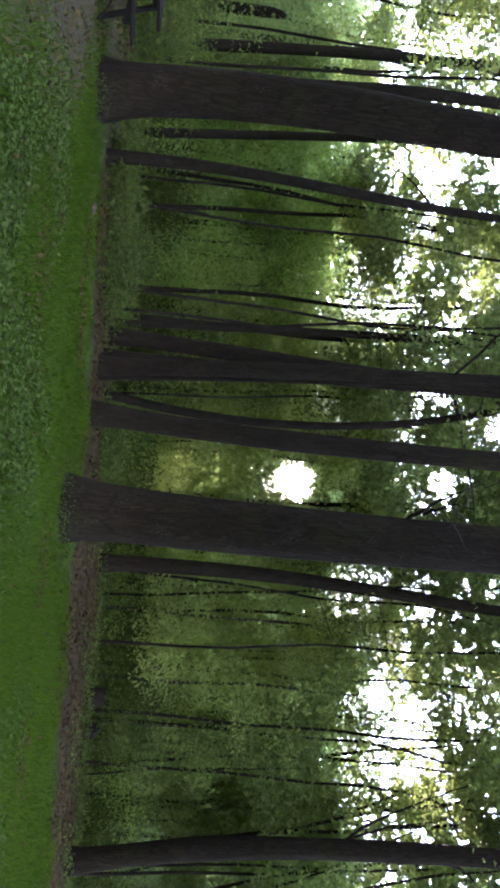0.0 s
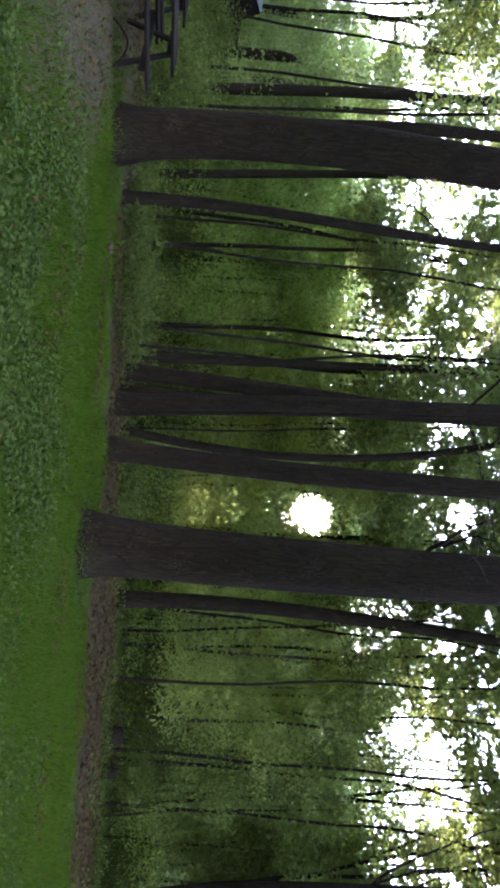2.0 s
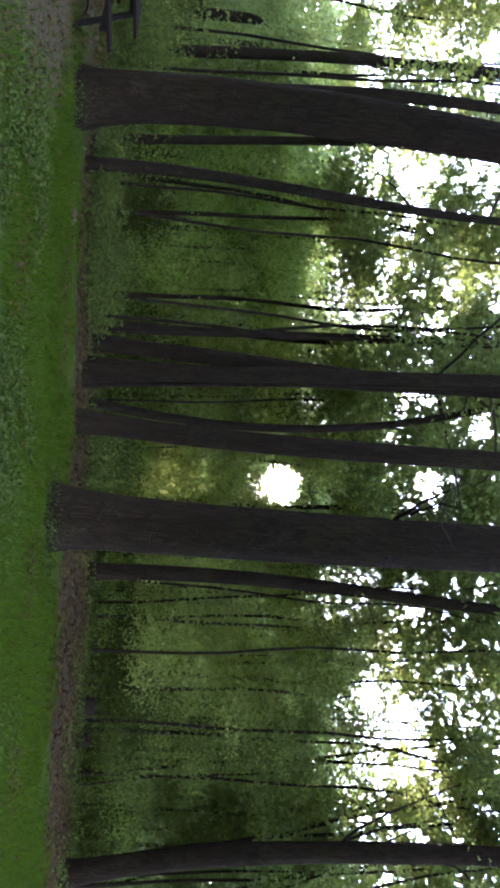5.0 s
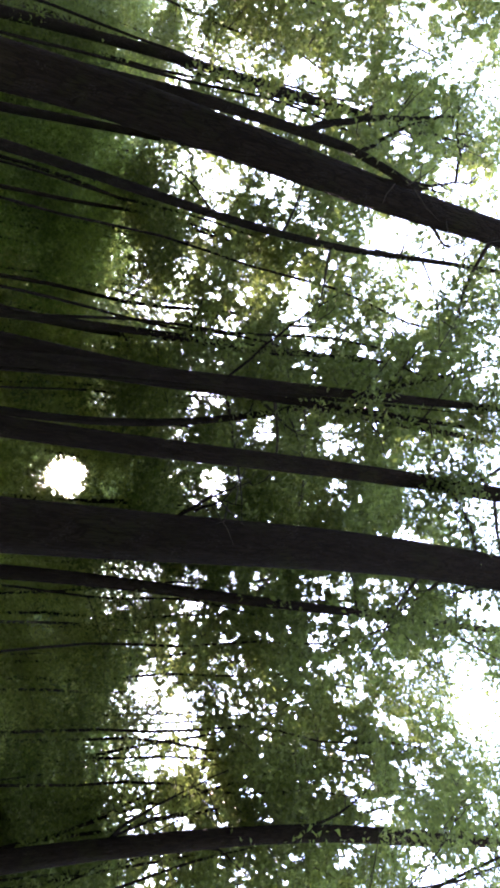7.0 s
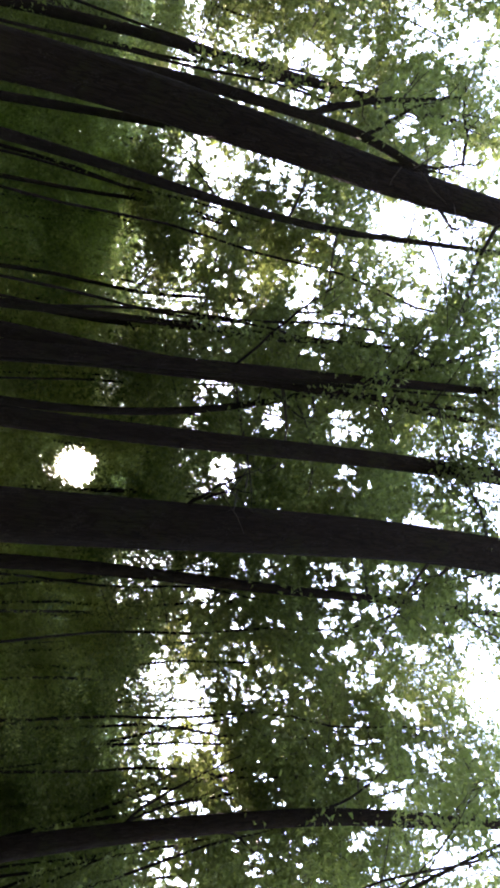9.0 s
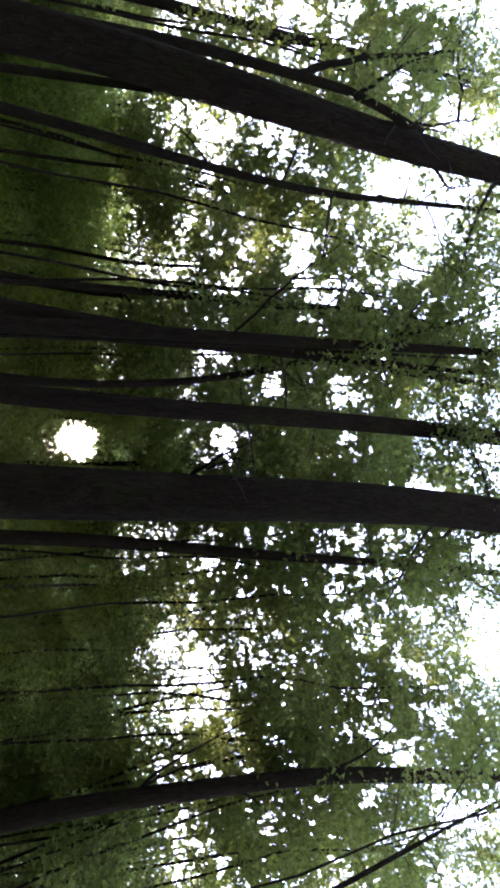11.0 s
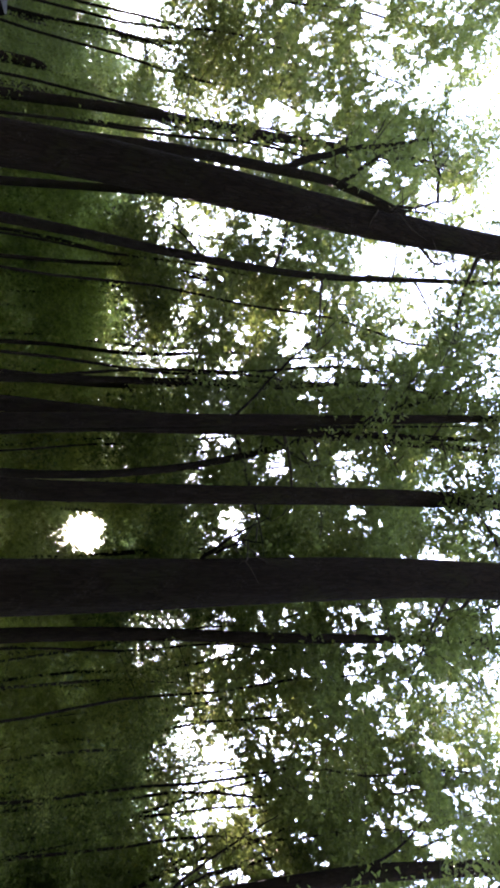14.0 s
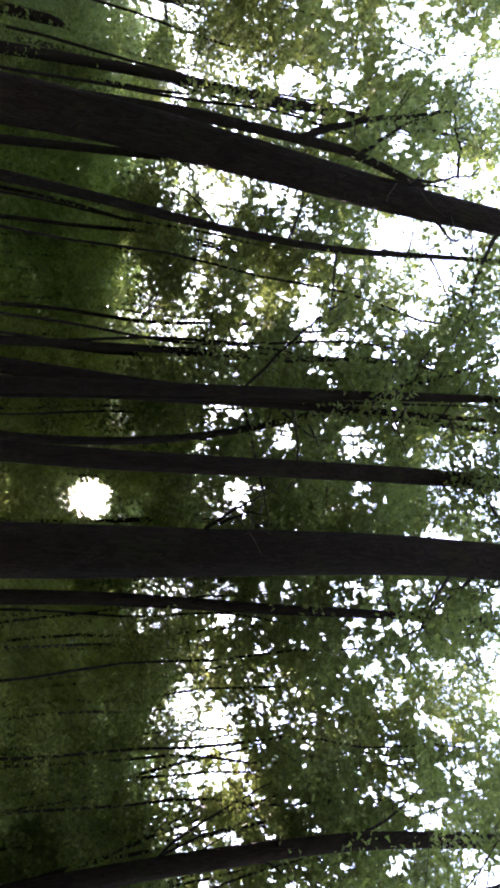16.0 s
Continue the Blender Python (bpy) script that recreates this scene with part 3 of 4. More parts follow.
make_tree(-1.69, 16.0, 0.115, -0.005, (-0.054, 0, 0), 15, "slim dark trunk in a close cluster", 6.0, 9, 80, seed=10, reach=(1, 3))
make_tree(-1.20, 14.0, 0.166, -0.006, (0.040, 0, 0), 16, "dark trunk leaning slightly in a close cluster", 6.5, 9, 80, seed=11, reach=(1, 3))
make_tree(-0.70, 13.0, 0.155, -0.008, (-0.012, 0, 0), 15, "dark trunk close beside others", 7.0, 9, 70, seed=12, reach=(1, 3))

bough(oak_upright, [(-0.2, -0.05, 4.9), (-0.55, -0.3, 5.25), (-0.77, -0.53, 5.53)], 0.035, 4, 4)
bough(oak_upright, [(-0.31, -0.15, 5.1), (-0.53, -0.3, 5.48), (-0.5, -0.56, 5.69)], 0.025, 5, 4)
bough(oak_bowed, [(-0.2, -0.19, 7.3), (-0.14, -0.45, 8.0), (-0.13, -0.66, 8.46)], 0.04, 6)
bough(oak_bowed, [(0.1, 0.0, 8.6), (0.53, -0.11, 9.01), (0.49, -0.39, 9.12)], 0.03, 7)
bough(curving, [(0.0, 0.0, 8.6), (-0.08, 0.24, 9.6), (-0.65, 0.3, 10.35)], 0.03, 8)
bough(curving, [(0.1, 0.0, 5.3), (-0.32, 0.16, 4.94), (-0.52, 0.35, 4.77)], 0.018, 9, 3)
bough(slim_cluster, [(-0.4, 0.0, 6.2), (-1.74, -0.18, 7.44), (-2.23, -0.02, 8.07), (-2.79, 0.1, 8.78)], 0.03, 10, 8)
bough(leaning, [(-0.58, 0.05, 6.2), (-0.88, 0.33, 6.71), (-1.22, 0.82, 8.12), (-1.62, 1.33, 10.0)], 0.05, 11, 8)
bough(leaning, [(-0.55, 0.0, 7.6), (-0.13, 0.16, 9.25), (0.59, -0.03, 10.05)], 0.045, 12, 8)
bough(leaning, [(-0.36, 0.0, 11.2), (-0.63, 0.47, 13.05), (-1.11, 1.05, 14.5)], 0.05, 13, 8)
bough(leaning, [(-0.58, 0.0, 5.8), (-0.8, 0.58, 7.5), (-0.8, 0.87, 8.8)], 0.04, 14, 6)

# ---- slimmer trees further in: heading, distance, radius, lean ----
SLIM = [(-14.9, 20, 0.07, -0.07), (-13.9, 22, 0.09, -0.06), (-13.4, 24, 0.08, -0.07), (-12.8, 27, 0.08, -0.07),
        (-8.7, 19, 0.07, -0.06), (-6.5, 18, 0.10, -0.02), (28.7, 28, 0.07, -0.14), (-31.0, 31, 0.14, -0.1), (17.5, 30, 0.08, 0.0), (33.5, 22, 0.07, -0.16)]
for i, (az, d, rad, lean) in enumerate(SLIM):
    make_tree(d * math.sin(radians(az)), d * math.cos(radians(az)), rad, -0.003, (lean, 0.002, 0), 14 + (i * 7) % 5,
              "slim dark-stemmed tree deep in the wood", 5.0, 10, 170, seed=40 + i, detail=0, reach=(1.2, 3.2), size=1.1)

make_tree(-6.36, 17.5, 0.115, -0.003, (-0.106, 0, 0), 13, "slim dark stem rising behind the stout oak", 6.5, 8, 60, seed=15, reach=(0.8, 2.4))


def snag(x, y, radius, height):
    """snag: a snapped trunk with a splintered, slanting top."""
    r = np.random.default_rng(70)
    z = np.concatenate([np.linspace(-0.1, height - 0.3, 16), [height - 0.15, height - 0.05, height, height + 0.02]])
    rad = (radius - 0.012 * z) * np.concatenate([np.ones(16), [0.9, 0.7, 0.4, 0.05]])
    ph = r.uniform(0, 6.28, 3)
    v, f = tube(np.stack([0.05 * np.sin(z), 0.03 * np.cos(1.4 * z), z], -1), rad, 16,
                lambda level, ang: 1 + 0.05 * np.cos(3 * ang + ph[0] + z[level]) + 0.03 * np.cos(7 * ang + ph[1]))
    v = np.array(v, float)
    top = v[:, 2] > height - 0.4
    v[top, 2] += 0.5 * v[top, 0] + 0.08 * np.sin(31 * v[top, 1])
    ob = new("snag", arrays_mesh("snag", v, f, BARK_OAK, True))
    ob.location = (x, y, foot(x, y))
    tagged(ob, "broken dark trunk half hidden by leaves beside a cabin", "tree stump")


snag(-12.0, 21.9, 0.20, 4.3)

rng = np.random.default_rng(45)
for i in range(15):
    az = rng.uniform(-24, 40)
    d = rng.uniform(16.5, 25) + (2.0 if az > 9 else 0)
    if abs(az - SUN_AZ) < 2.6 or 8 < az < 27:
        continue
    lean = (-0.12 if az > 18 else -0.02) + rng.uniform(-0.09, 0.09)
    make_tree(d * math.sin(radians(az)), d * math.cos(radians(az)), rng.uniform(0.016, 0.042), -0.0015,
              (lean, rng.uniform(-0.012, 0.014), rng.uniform(-0.0008, 0.0006)), rng.uniform(4.5, 10),
              "thin bare-stemmed sapling with a small leafy top", 3.2, 6, 26, seed=600 + i, detail=0, reach=(0.5, 1.4))

# arching stems round the leaning tree: heading, distance, radius, lean, bend, height
for i, (az, d, rad, lean, bow, tall) in enumerate([(27.8, 22.2, 0.055, -0.115, 0.0, 13), (33.2, 22.2, 0.06, -0.165, 0.0, 14),
                                                   (25.2, 22.0, 0.045, -0.085, 0.0, 11), (37.5, 23, 0.05, -0.36, 0.012, 13),
                                                   (35.0, 24, 0.035, -0.26, -0.006, 12), (40.0, 22, 0.05, -0.40, 0.010, 13)]):
    make_tree(d * math.sin(radians(az)), d * math.cos(radians(az)), rad, -0.0015, (lean, bow, 0), tall,
              "thin arching tree bending toward the light", 4.0, 14, 60, seed=660 + i, detail=0, reach=(0.7, 2.2), zmax=8)

# ---- taller trees behind, filling the leaf cover ----
rng = np.random.default_rng(21)
for i in range(28):
    az = -46 + 92 * (i + 0.5) / 28 + rng.uniform(-1.2, 1.2)
    d = rng.uniform(21, 36)
    if abs(az - SUN_AZ) < 2.4 or 20 < az < 29:
        continue
    make_tree(d * math.sin(radians(az)), d * math.cos(radians(az)), rng.uniform(0.045, 0.07), -0.002,
              (rng.uniform(-0.05, 0.05), rng.uniform(-0.007, 0.007), 0.0), rng.uniform(18, 25), "tall forest tree with a leafy crown",
              7.5, 16, 240, seed=80 + i, detail=0, reach=(2, 4.8), size=1.2)

# full-crowned trees along the thicker side of the wood: heading, distance, height
for i, (az, d, tall) in enumerate([(15.5, 25, 21), (19.5, 21, 22), (22.5, 26, 23), (26.0, 22, 22), (29.5, 28, 23), (33.0, 24, 22), (36.5, 27, 22),
                                   (24.0, 19.5, 22), (31.0, 25.0, 22), (16.5, 20.5, 21), (20.5, 21.0, 21), (24.5, 20.5, 21), (40.5, 17.0, 20), (-7.0, 15.0, 20), (-15.0, 16.0, 19), (9.5, 21.5, 22), (1.5, 21.5, 22), (12.5, 22.0, 22), (-24.0, 24.0, 22), (-31.0, 25.0, 22), (-9.5, 23.0, 22), (30.0, 24.0, 22), (35.5, 24.0, 22), (27.5, 20.5, 21), (34.5, 21.5, 21), (38.5, 21.5, 21), (-36.0, 31.0, 24), (-28.5, 30.0, 24), (-32.5, 24.0, 21), (-38.5, 26.0, 22), (-27.5, 21.5, 19), (36.5, 22.5, 24)]):
    make_tree(d * math.sin(radians(az)), d * math.cos(radians(az)), 0.035 if d < 18 else 0.045, -0.001, (-0.02 + 0.02 * (i % 3), 0.003 * (i % 4 - 1.5), 0), tall,
              "tall forest tree with a leafy crown", 10.5 if d < 18 else 8.5, 20, 120 if d < 18 else 220, seed=920 + i, detail=0, reach=(2, 4.2), size=1.1)

# ---- leafy middle storey behind the close cluster of trunks ----
for i, (az, d, h) in enumerate([(-6.0, 15, 14), (-3.4, 17, 15), (-8.6, 16, 12), (1.8, 17, 14), (8.8, 18, 13),
                                (10.5, 20, 14), (-1.0, 20, 17), (2.2, 22, 18), (13.5, 19, 14), (16.5, 22, 15),
                                (7.9, 20, 15), (3.0, 24, 17), (19.0, 18, 19), (23.5, 23, 19), (28.0, 25, 20), (15.5, 20, 18), (7.5, 20, 20), (33.0, 26, 20), (37.0, 25, 20), (29.5, 23, 14), (34.0, 22, 15), (-25.0, 17, 12), (-17.0, 19, 11)]):
    make_tree(d * math.sin(radians(az)), d * math.cos(radians(az)), 0.04, -0.001, (0.03 * (i % 5 - 2), 0.004 * (i % 3 - 1), 0), h,
              "slender tree with dense dark green foliage", 9.0 if h > 17 else 5.5, 14, 110 if i in (0, 1, 2, 6) else 180, seed=300 + i, detail=0, reach=(1.0, 2.8), size=1.15)

# ---- understory: young leafy trees that close the wood below the crowns ----
rng = np.random.default_rng(33)
for i in range(60):
    az = -46 + 92 * (i * 0.618 % 1.0) + rng.uniform(-0.8, 0.8)
    d = 15 + 10 * ((i * 0.383) % 1.0)
    if -40 < az < -27:
        d += 14
    if az > 9:
        d = 19.5 + 0.45 * (d - 15)
        if i % 2:
            continue
    if az > 25:
        d += 3.5
    if abs(az - SUN_AZ) < 1.5:
        az += 4
    # leaf tone by heading: sunward brightness and dimmer sides are in the colour
    make_tree(d * math.sin(radians(az)), d * math.cos(radians(az)), rng.uniform(0.025, 0.05), -0.002,
              (rng.uniform(-0.08, 0.08), 0, 0), rng.uniform(4.2, 6.6) + (1.2 if az > 9 else 0.3), "young broadleaf tree thick with pale green leaves",
              1.0 if az > 9 else 0.8, 12, 120 if az > 9 else 100, seed=160 + i, detail=0, reach=(0.9, 2.2), leaf=SPRAYS_LOW, leaf_mat=LEAF_LOW_LIT if -7 < az < 24 else LEAF_MID if -23 < az < 23 else LEAF_HIGH, size=1.0)

for i, (az, d) in enumerate([(-4.2, 24), (-6.4, 26), (-8.4, 23.5), (-3.2, 27.5), (1.2, 24), (2.2, 29), (-0.6, 27), (-2.4, 25), (3.0, 26), (7.7, 25), (3.4, 21), (8.3, 30), (11.5, 20.5), (14, 22), (16.5, 20), (19, 22.5), (21.5, 20.5), (24, 22), (26.5, 23.5), (29, 25), (32, 24), (35, 25), (-22.5, 24), (-20.0, 28), (-24.5, 30), (-17.5, 25), (-26.5, 33), (-15.5, 30), (-30, 36), (-34, 30), (-10.5, 27), (-12, 33), (-5, 30), (3, 32), (-27, 29), (-29, 34), (-31.5, 31), (-33, 36), (-36, 33), (-25.5, 27), (-38, 28), (-28, 40)]):
    # tone again picked by heading, backlight put into the leaf colour
    make_tree(d * math.sin(radians(az)), d * math.cos(radians(az)), 0.05, -0.002, (0.02, 0, 0), (10.5 if abs(az) < 20 else 9.0) - i % 3,
              "young broadleaf tree thick with pale green leaves", 0.9, 12, 170, seed=260 + i, detail=0,
              reach=(1.2, 3.0), leaf=SPRAYS_LOW, leaf_mat=LEAF_LOW_LIT if -7 < az < 24 else LEAF_MID if -23 < az < 28 else LEAF_HIGH, size=0.95)

# ---- unseen trees added behind the lawn to shade it and the trunks ----
first = make_tree(-6.0, -9.0, 0.3, -0.01, (0.01, 0, 0), 18, "tall broadleaf tree added out of view to shade the lawn", 3.5, 22, 260,
                  seed=400, detail=0, reach=(3, 6.5), size=2.6)
for i, (bx, by) in enumerate([(2.5, -8.0), (11.0, -7.0), (-14.0, -4.0), (15.0, 0.0), (-2.0, -15.0), (7.0, -15.0), (-17.0, 4.0), (19.0, 7.0),
                              (15.0, -13.0), (-12.0, -13.0), (10.5, -0.5), (14.5, 3.5), (-9.5, -5.5), (-20.5, 11.0), (-25.0, 16.5), (-16.5, 6.5), (8.0, -4.5), (12.5, -3.5), (6.5, -10.5), (-5.0, -12.5), (-13.5, 2.0)]):
    copy_thing(first, pose(bx, by, foot(bx, by), 0, 0, 47 * i))

# ---- far woods ----
rng = np.random.default_rng(57)


def far_woods():
    n = 2400
    a = rng.uniform(-math.pi, math.pi, n)
    d = rng.uniform(40, 85, n)
    z = -1 + rng.uniform(0, 1, n) ** 1.2 * (3.5 + d * 0.035)
    p = np.stack([d * np.sin(a), d * np.cos(a), z], -1)
    # taller crowns added to keep the low sun off the left side
    m = 520
    a, d = rng.uniform(radians(-30), radians(-10), m), rng.uniform(42, 75, m)
    p = np.concatenate([p, np.stack([d * np.sin(a), d * np.cos(a), rng.uniform(2, 4 + 0.15 * d, m)], -1)])
    # crowns added on the right to shade the undergrowth there
    m = 720
    a, d = rng.uniform(radians(9), radians(27), m), rng.uniform(38, 70, m)
    p = np.concatenate([p, np.stack([d * np.sin(a), d * np.cos(a), rng.uniform(0, 4 + 0.10 * d, m)], -1)])
    # crowns added to block direct sun from the left understory
    m = 520
    a, d = rng.uniform(radians(-9), radians(3), m), rng.uniform(44, 82, m)
    p = np.concatenate([p, np.stack([d * np.sin(a), d * np.cos(a), rng.uniform(2, 0.19 * d, m)], -1)])
    m = 380
    a, d = rng.uniform(radians(-44), radians(-21), m), rng.uniform(36, 58, m)
    p = np.concatenate([p, np.stack([d * np.sin(a), d * np.cos(a), rng.uniform(-0.8, 4.5, m)], -1)])
    m = 70
    a, d = rng.uniform(radians(3.2), radians(8), m), rng.uniform(42, 50, m)
    p = np.concatenate([p, np.stack([d * np.sin(a), d * np.cos(a), 1.55 + d * np.tan(np.radians(rng.uniform(12.6, 16.5, m)))], -1)])
    m = 620
    a, d = rng.uniform(radians(20), radians(47), m), rng.uniform(36, 60, m)
    p = np.concatenate([p, np.stack([d * np.sin(a), d * np.cos(a), 1.55 + d * np.tan(np.radians(rng.uniform(3, 13.5, m)))], -1)])
    m = 300
    a, d = rng.uniform(radians(9.5), radians(22), m), rng.uniform(36, 55, m)
    p = np.concatenate([p, np.stack([d * np.sin(a), d * np.cos(a), 1.55 + d * np.tan(np.radians(rng.uniform(6.0, 11.4, m)))], -1)])
    m = 420
    a, d = rng.uniform(radians(7.5), radians(45), m), rng.uniform(29, 40, m)
    p = np.concatenate([p, np.stack([d * np.sin(a), d * np.cos(a), rng.uniform(-0.8, 1.3, m)], -1)])
    p = p[rng.uniform(0, 1, len(p)) > open_sky(p)]
    v, f = spread_sprays(SPRAYS_FAR, p, rng.uniform(1.2, 2.2, len(p)), rng)
    ob = new("far_woods", arrays_mesh("far_woods", v, f, LEAF_FAR))
    tagged(ob, "green mass of distant woodland leaves", "woods", kind="stuff")
    # closed wall of forest behind
    sides, levels = 240, 10
    ang = np.linspace(0, 2 * np.pi, sides, endpoint=False)
    lev = np.linspace(0, 1, levels)
    crest = 12.0 + 1.8 * np.sin(ang * 17) + 1.4 * np.sin(ang * 41 + 1) + 0.8 * np.sin(ang * 93)
    rad = 95 + 2.5 * np.sin(ang[None] * 60 + lev[:, None] * 9) + 2 * np.sin(ang[None] * 131 - lev[:, None] * 14)
    x, y = rad * np.sin(ang), rad * np.cos(ang)
    z = -1.5 + lev[:, None] * crest[None]
    i = np.arange(levels - 1)[:, None] * sides
    j = np.arange(sides)[None]
    k = (j + 1) % sides
    quads = np.stack([i + j, i + k, i + sides + k, i + sides + j], -1).reshape(-1, 4)
    mat = leaf_material("distant_foliage", (0.07, 0.10, 0.034), (0.13, 0.18, 0.05), 0.6, 0.6)
    ob = new("backdrop", arrays_mesh("backdrop", np.stack([x, y, z], -1).reshape(-1, 3), quads, mat, True))
    tagged(ob, "distant green forest edge closing the view", "backdrop", kind="structure")


far_woods()

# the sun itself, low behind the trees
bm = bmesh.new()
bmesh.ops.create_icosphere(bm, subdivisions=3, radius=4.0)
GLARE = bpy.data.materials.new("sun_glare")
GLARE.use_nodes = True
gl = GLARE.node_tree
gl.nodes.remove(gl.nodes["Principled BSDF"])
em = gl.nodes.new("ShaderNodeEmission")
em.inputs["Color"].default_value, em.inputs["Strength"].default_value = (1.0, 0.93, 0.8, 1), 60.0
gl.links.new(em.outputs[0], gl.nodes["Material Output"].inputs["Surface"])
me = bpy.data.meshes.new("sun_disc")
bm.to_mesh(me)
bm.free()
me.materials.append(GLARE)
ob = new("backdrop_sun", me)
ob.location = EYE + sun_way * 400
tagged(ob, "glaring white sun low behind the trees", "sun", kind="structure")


# ---- undergrowth ----
def shrub(x, y, height, spread, seed, mat=LEAF_LOW_LIT):
    """shrub > stems, leaves: a low leafy bush."""
    r = np.random.default_rng(seed)
    bush = thing("shrub", "low leafy green bush on the forest floor", "shrub", (x, y, foot(x, y)), group="undergrowth")
    for i in range(5):
        a, t = r.uniform(0, 6.28), np.linspace(0, 1, 5)
        out = spread * r.uniform(0.3, 0.8)
        pts = np.stack([np.cos(a) * out * t, np.sin(a) * out * t, -0.06 + (height * 0.85 + 0.06) * t ** 0.8], -1)
        v, f = tube(pts, 0.014 * (1 - 0.8 * t), 4)
        part("stem", arrays_mesh("stem", v, f, TWIG, True), TWIG, bush)
    n = int(26 * spread * height) + 14
    p = r.normal(0, 1, (n, 3)) * (spread * 0.5, spread * 0.5, height * 0.26) + (0, 0, height * 0.55)
    p[:, 2] = np.maximum(p[:, 2], 0.15)
    v, f = spread_sprays(SPRAYS_LOW, p, r.uniform(0.6, 1.0, n), r)
    part("leaves", arrays_mesh("leaves", v, f, mat), mat, bush, kind="stuff")


rng = np.random.default_rng(64)
for i in range(64):
    az = -42 + 84 * ((i * 0.618) % 1.0) + rng.uniform(-0.5, 0.5)
    d = 14.5 + 17 * ((i * 0.377) % 1.0)
    if -42 < az < -24:
        d += 13
    if az > 8:
        d += 4.5
    if az > 27:
        d += 3.5
    shrub(d * math.sin(radians(az)), d * math.cos(radians(az)), rng.uniform(0.9, 2.2), rng.uniform(0.9, 1.7), 500 + i, LEAF_HERB if i % 3 else LEAF_MID)


# low herbs straggling over the litter
for i in range(24):
    az = -21 + 62 * ((i * 0.618 + 0.2) % 1.0)
    if az > 10 or abs(az - 9) < 1.5 or -4.5 < az < -0.5:
        continue
    d = (12.7 if az < 0 else 13.3 if az < 10 else 14.2) + 3.2 * ((i * 0.377) % 1.0) ** 1.3
    shrub(d * math.sin(radians(az)), d * math.cos(radians(az)), rng.uniform(0.10, 0.26), rng.uniform(0.3, 0.7), 840 + i, LEAF_HERB)

for i in range(2):
    az = -20 + 9 * i + rng.uniform(-0.7, 0.7)
    d = rng.uniform(13.4, 15.0)
    shrub(d * math.sin(radians(az)), d * math.cos(radians(az)), rng.uniform(0.2, 0.6), rng.uniform(0.35, 0.7), 700 + i, LEAF_HERB)


for i, (bx, by, bh, bs) in enumerate([(-7.3, 14.4, 1.1, 0.9), (-6.6, 13.8, 0.9, 0.7), (-7.9, 16.0, 1.5, 1.0), (12.5, 20, 1.2, 1.3),
                                      (14.5, 20.5, 1.3, 1.4), (16.5, 21, 1.4, 1.4), (10.5, 20.5, 1.0, 1.2), (-11.2, 20.4, 2.4, 1.2), (-12.3, 20.9, 2.2, 1.1), (18.5, 20.5, 1.5, 1.5)]):
    shrub(bx, by, bh, bs, 760 + i, LEAF_HERB)
# weeds against the foot of the big trunks
for i, (bx, by) in enumerate([(1.15, 9.45), (1.6, 9.33), (2.05, 9.5), (0.95, 9.75), (2.25, 9.85), (-3.6, 9.75), (-3.85, 9.45)]):
    weed = thing("weed_clump", "low leafy weeds growing at the foot of a trunk", "weeds", (bx, by, foot(bx, by)), group="weeds by the trunks")
    r = np.random.default_rng(820 + i)
    p = r.normal(0, 1, (7, 3)) * (0.15, 0.10, 0.03) + (0, 0, 0.06)
    v, f = spread_sprays(SPRAYS_LOW, p, r.uniform(0.18, 0.3, 7), r)
    v[:, 2] = np.maximum(v[:, 2], -0.01)
    part("leaves", arrays_mesh("leaves", v, f, LEAF_WEED), LEAF_WEED, weed, kind="stuff")


# ---- lawn: blades, clover and fallen leaves ----
def scatter(n, x0, x1, y0, y1, keep=None):
    x, y = rng.uniform(x0, x1, n), rng.uniform(y0, y1, n)
    if keep is not None:
        sel = rng.uniform(0, 1, n) < keep(x, y)
        x, y = x[sel], y[sel]
    return x, y, ground_z(x, y)


def patchy(x, y, s=1.0):
    return 0.5 + 0.5 * np.sin(x * 1.9 * s + 1.3 * np.sin(y * 1.4 * s)) * np.sin(y * 2.3 * s + 1.1 * np.sin(x * 1.7 * s + 2))


def trodden(x, y):
    ox, oy = x + 4.15, y - 7.6
    d = (0.87 * ox + 0.48 * oy) ** 2 + (0.42 * (0.87 * oy - 0.48 * ox)) ** 2 + 0.5 * (patchy(x, y, 1.6) - 0.5)
    d = np.minimum(d, (0.62 * (x + 6.3)) ** 2 + (0.62 * (y - 9.9)) ** 2)
    return rng.uniform(0.25, 1.7, np.shape(x)) > d


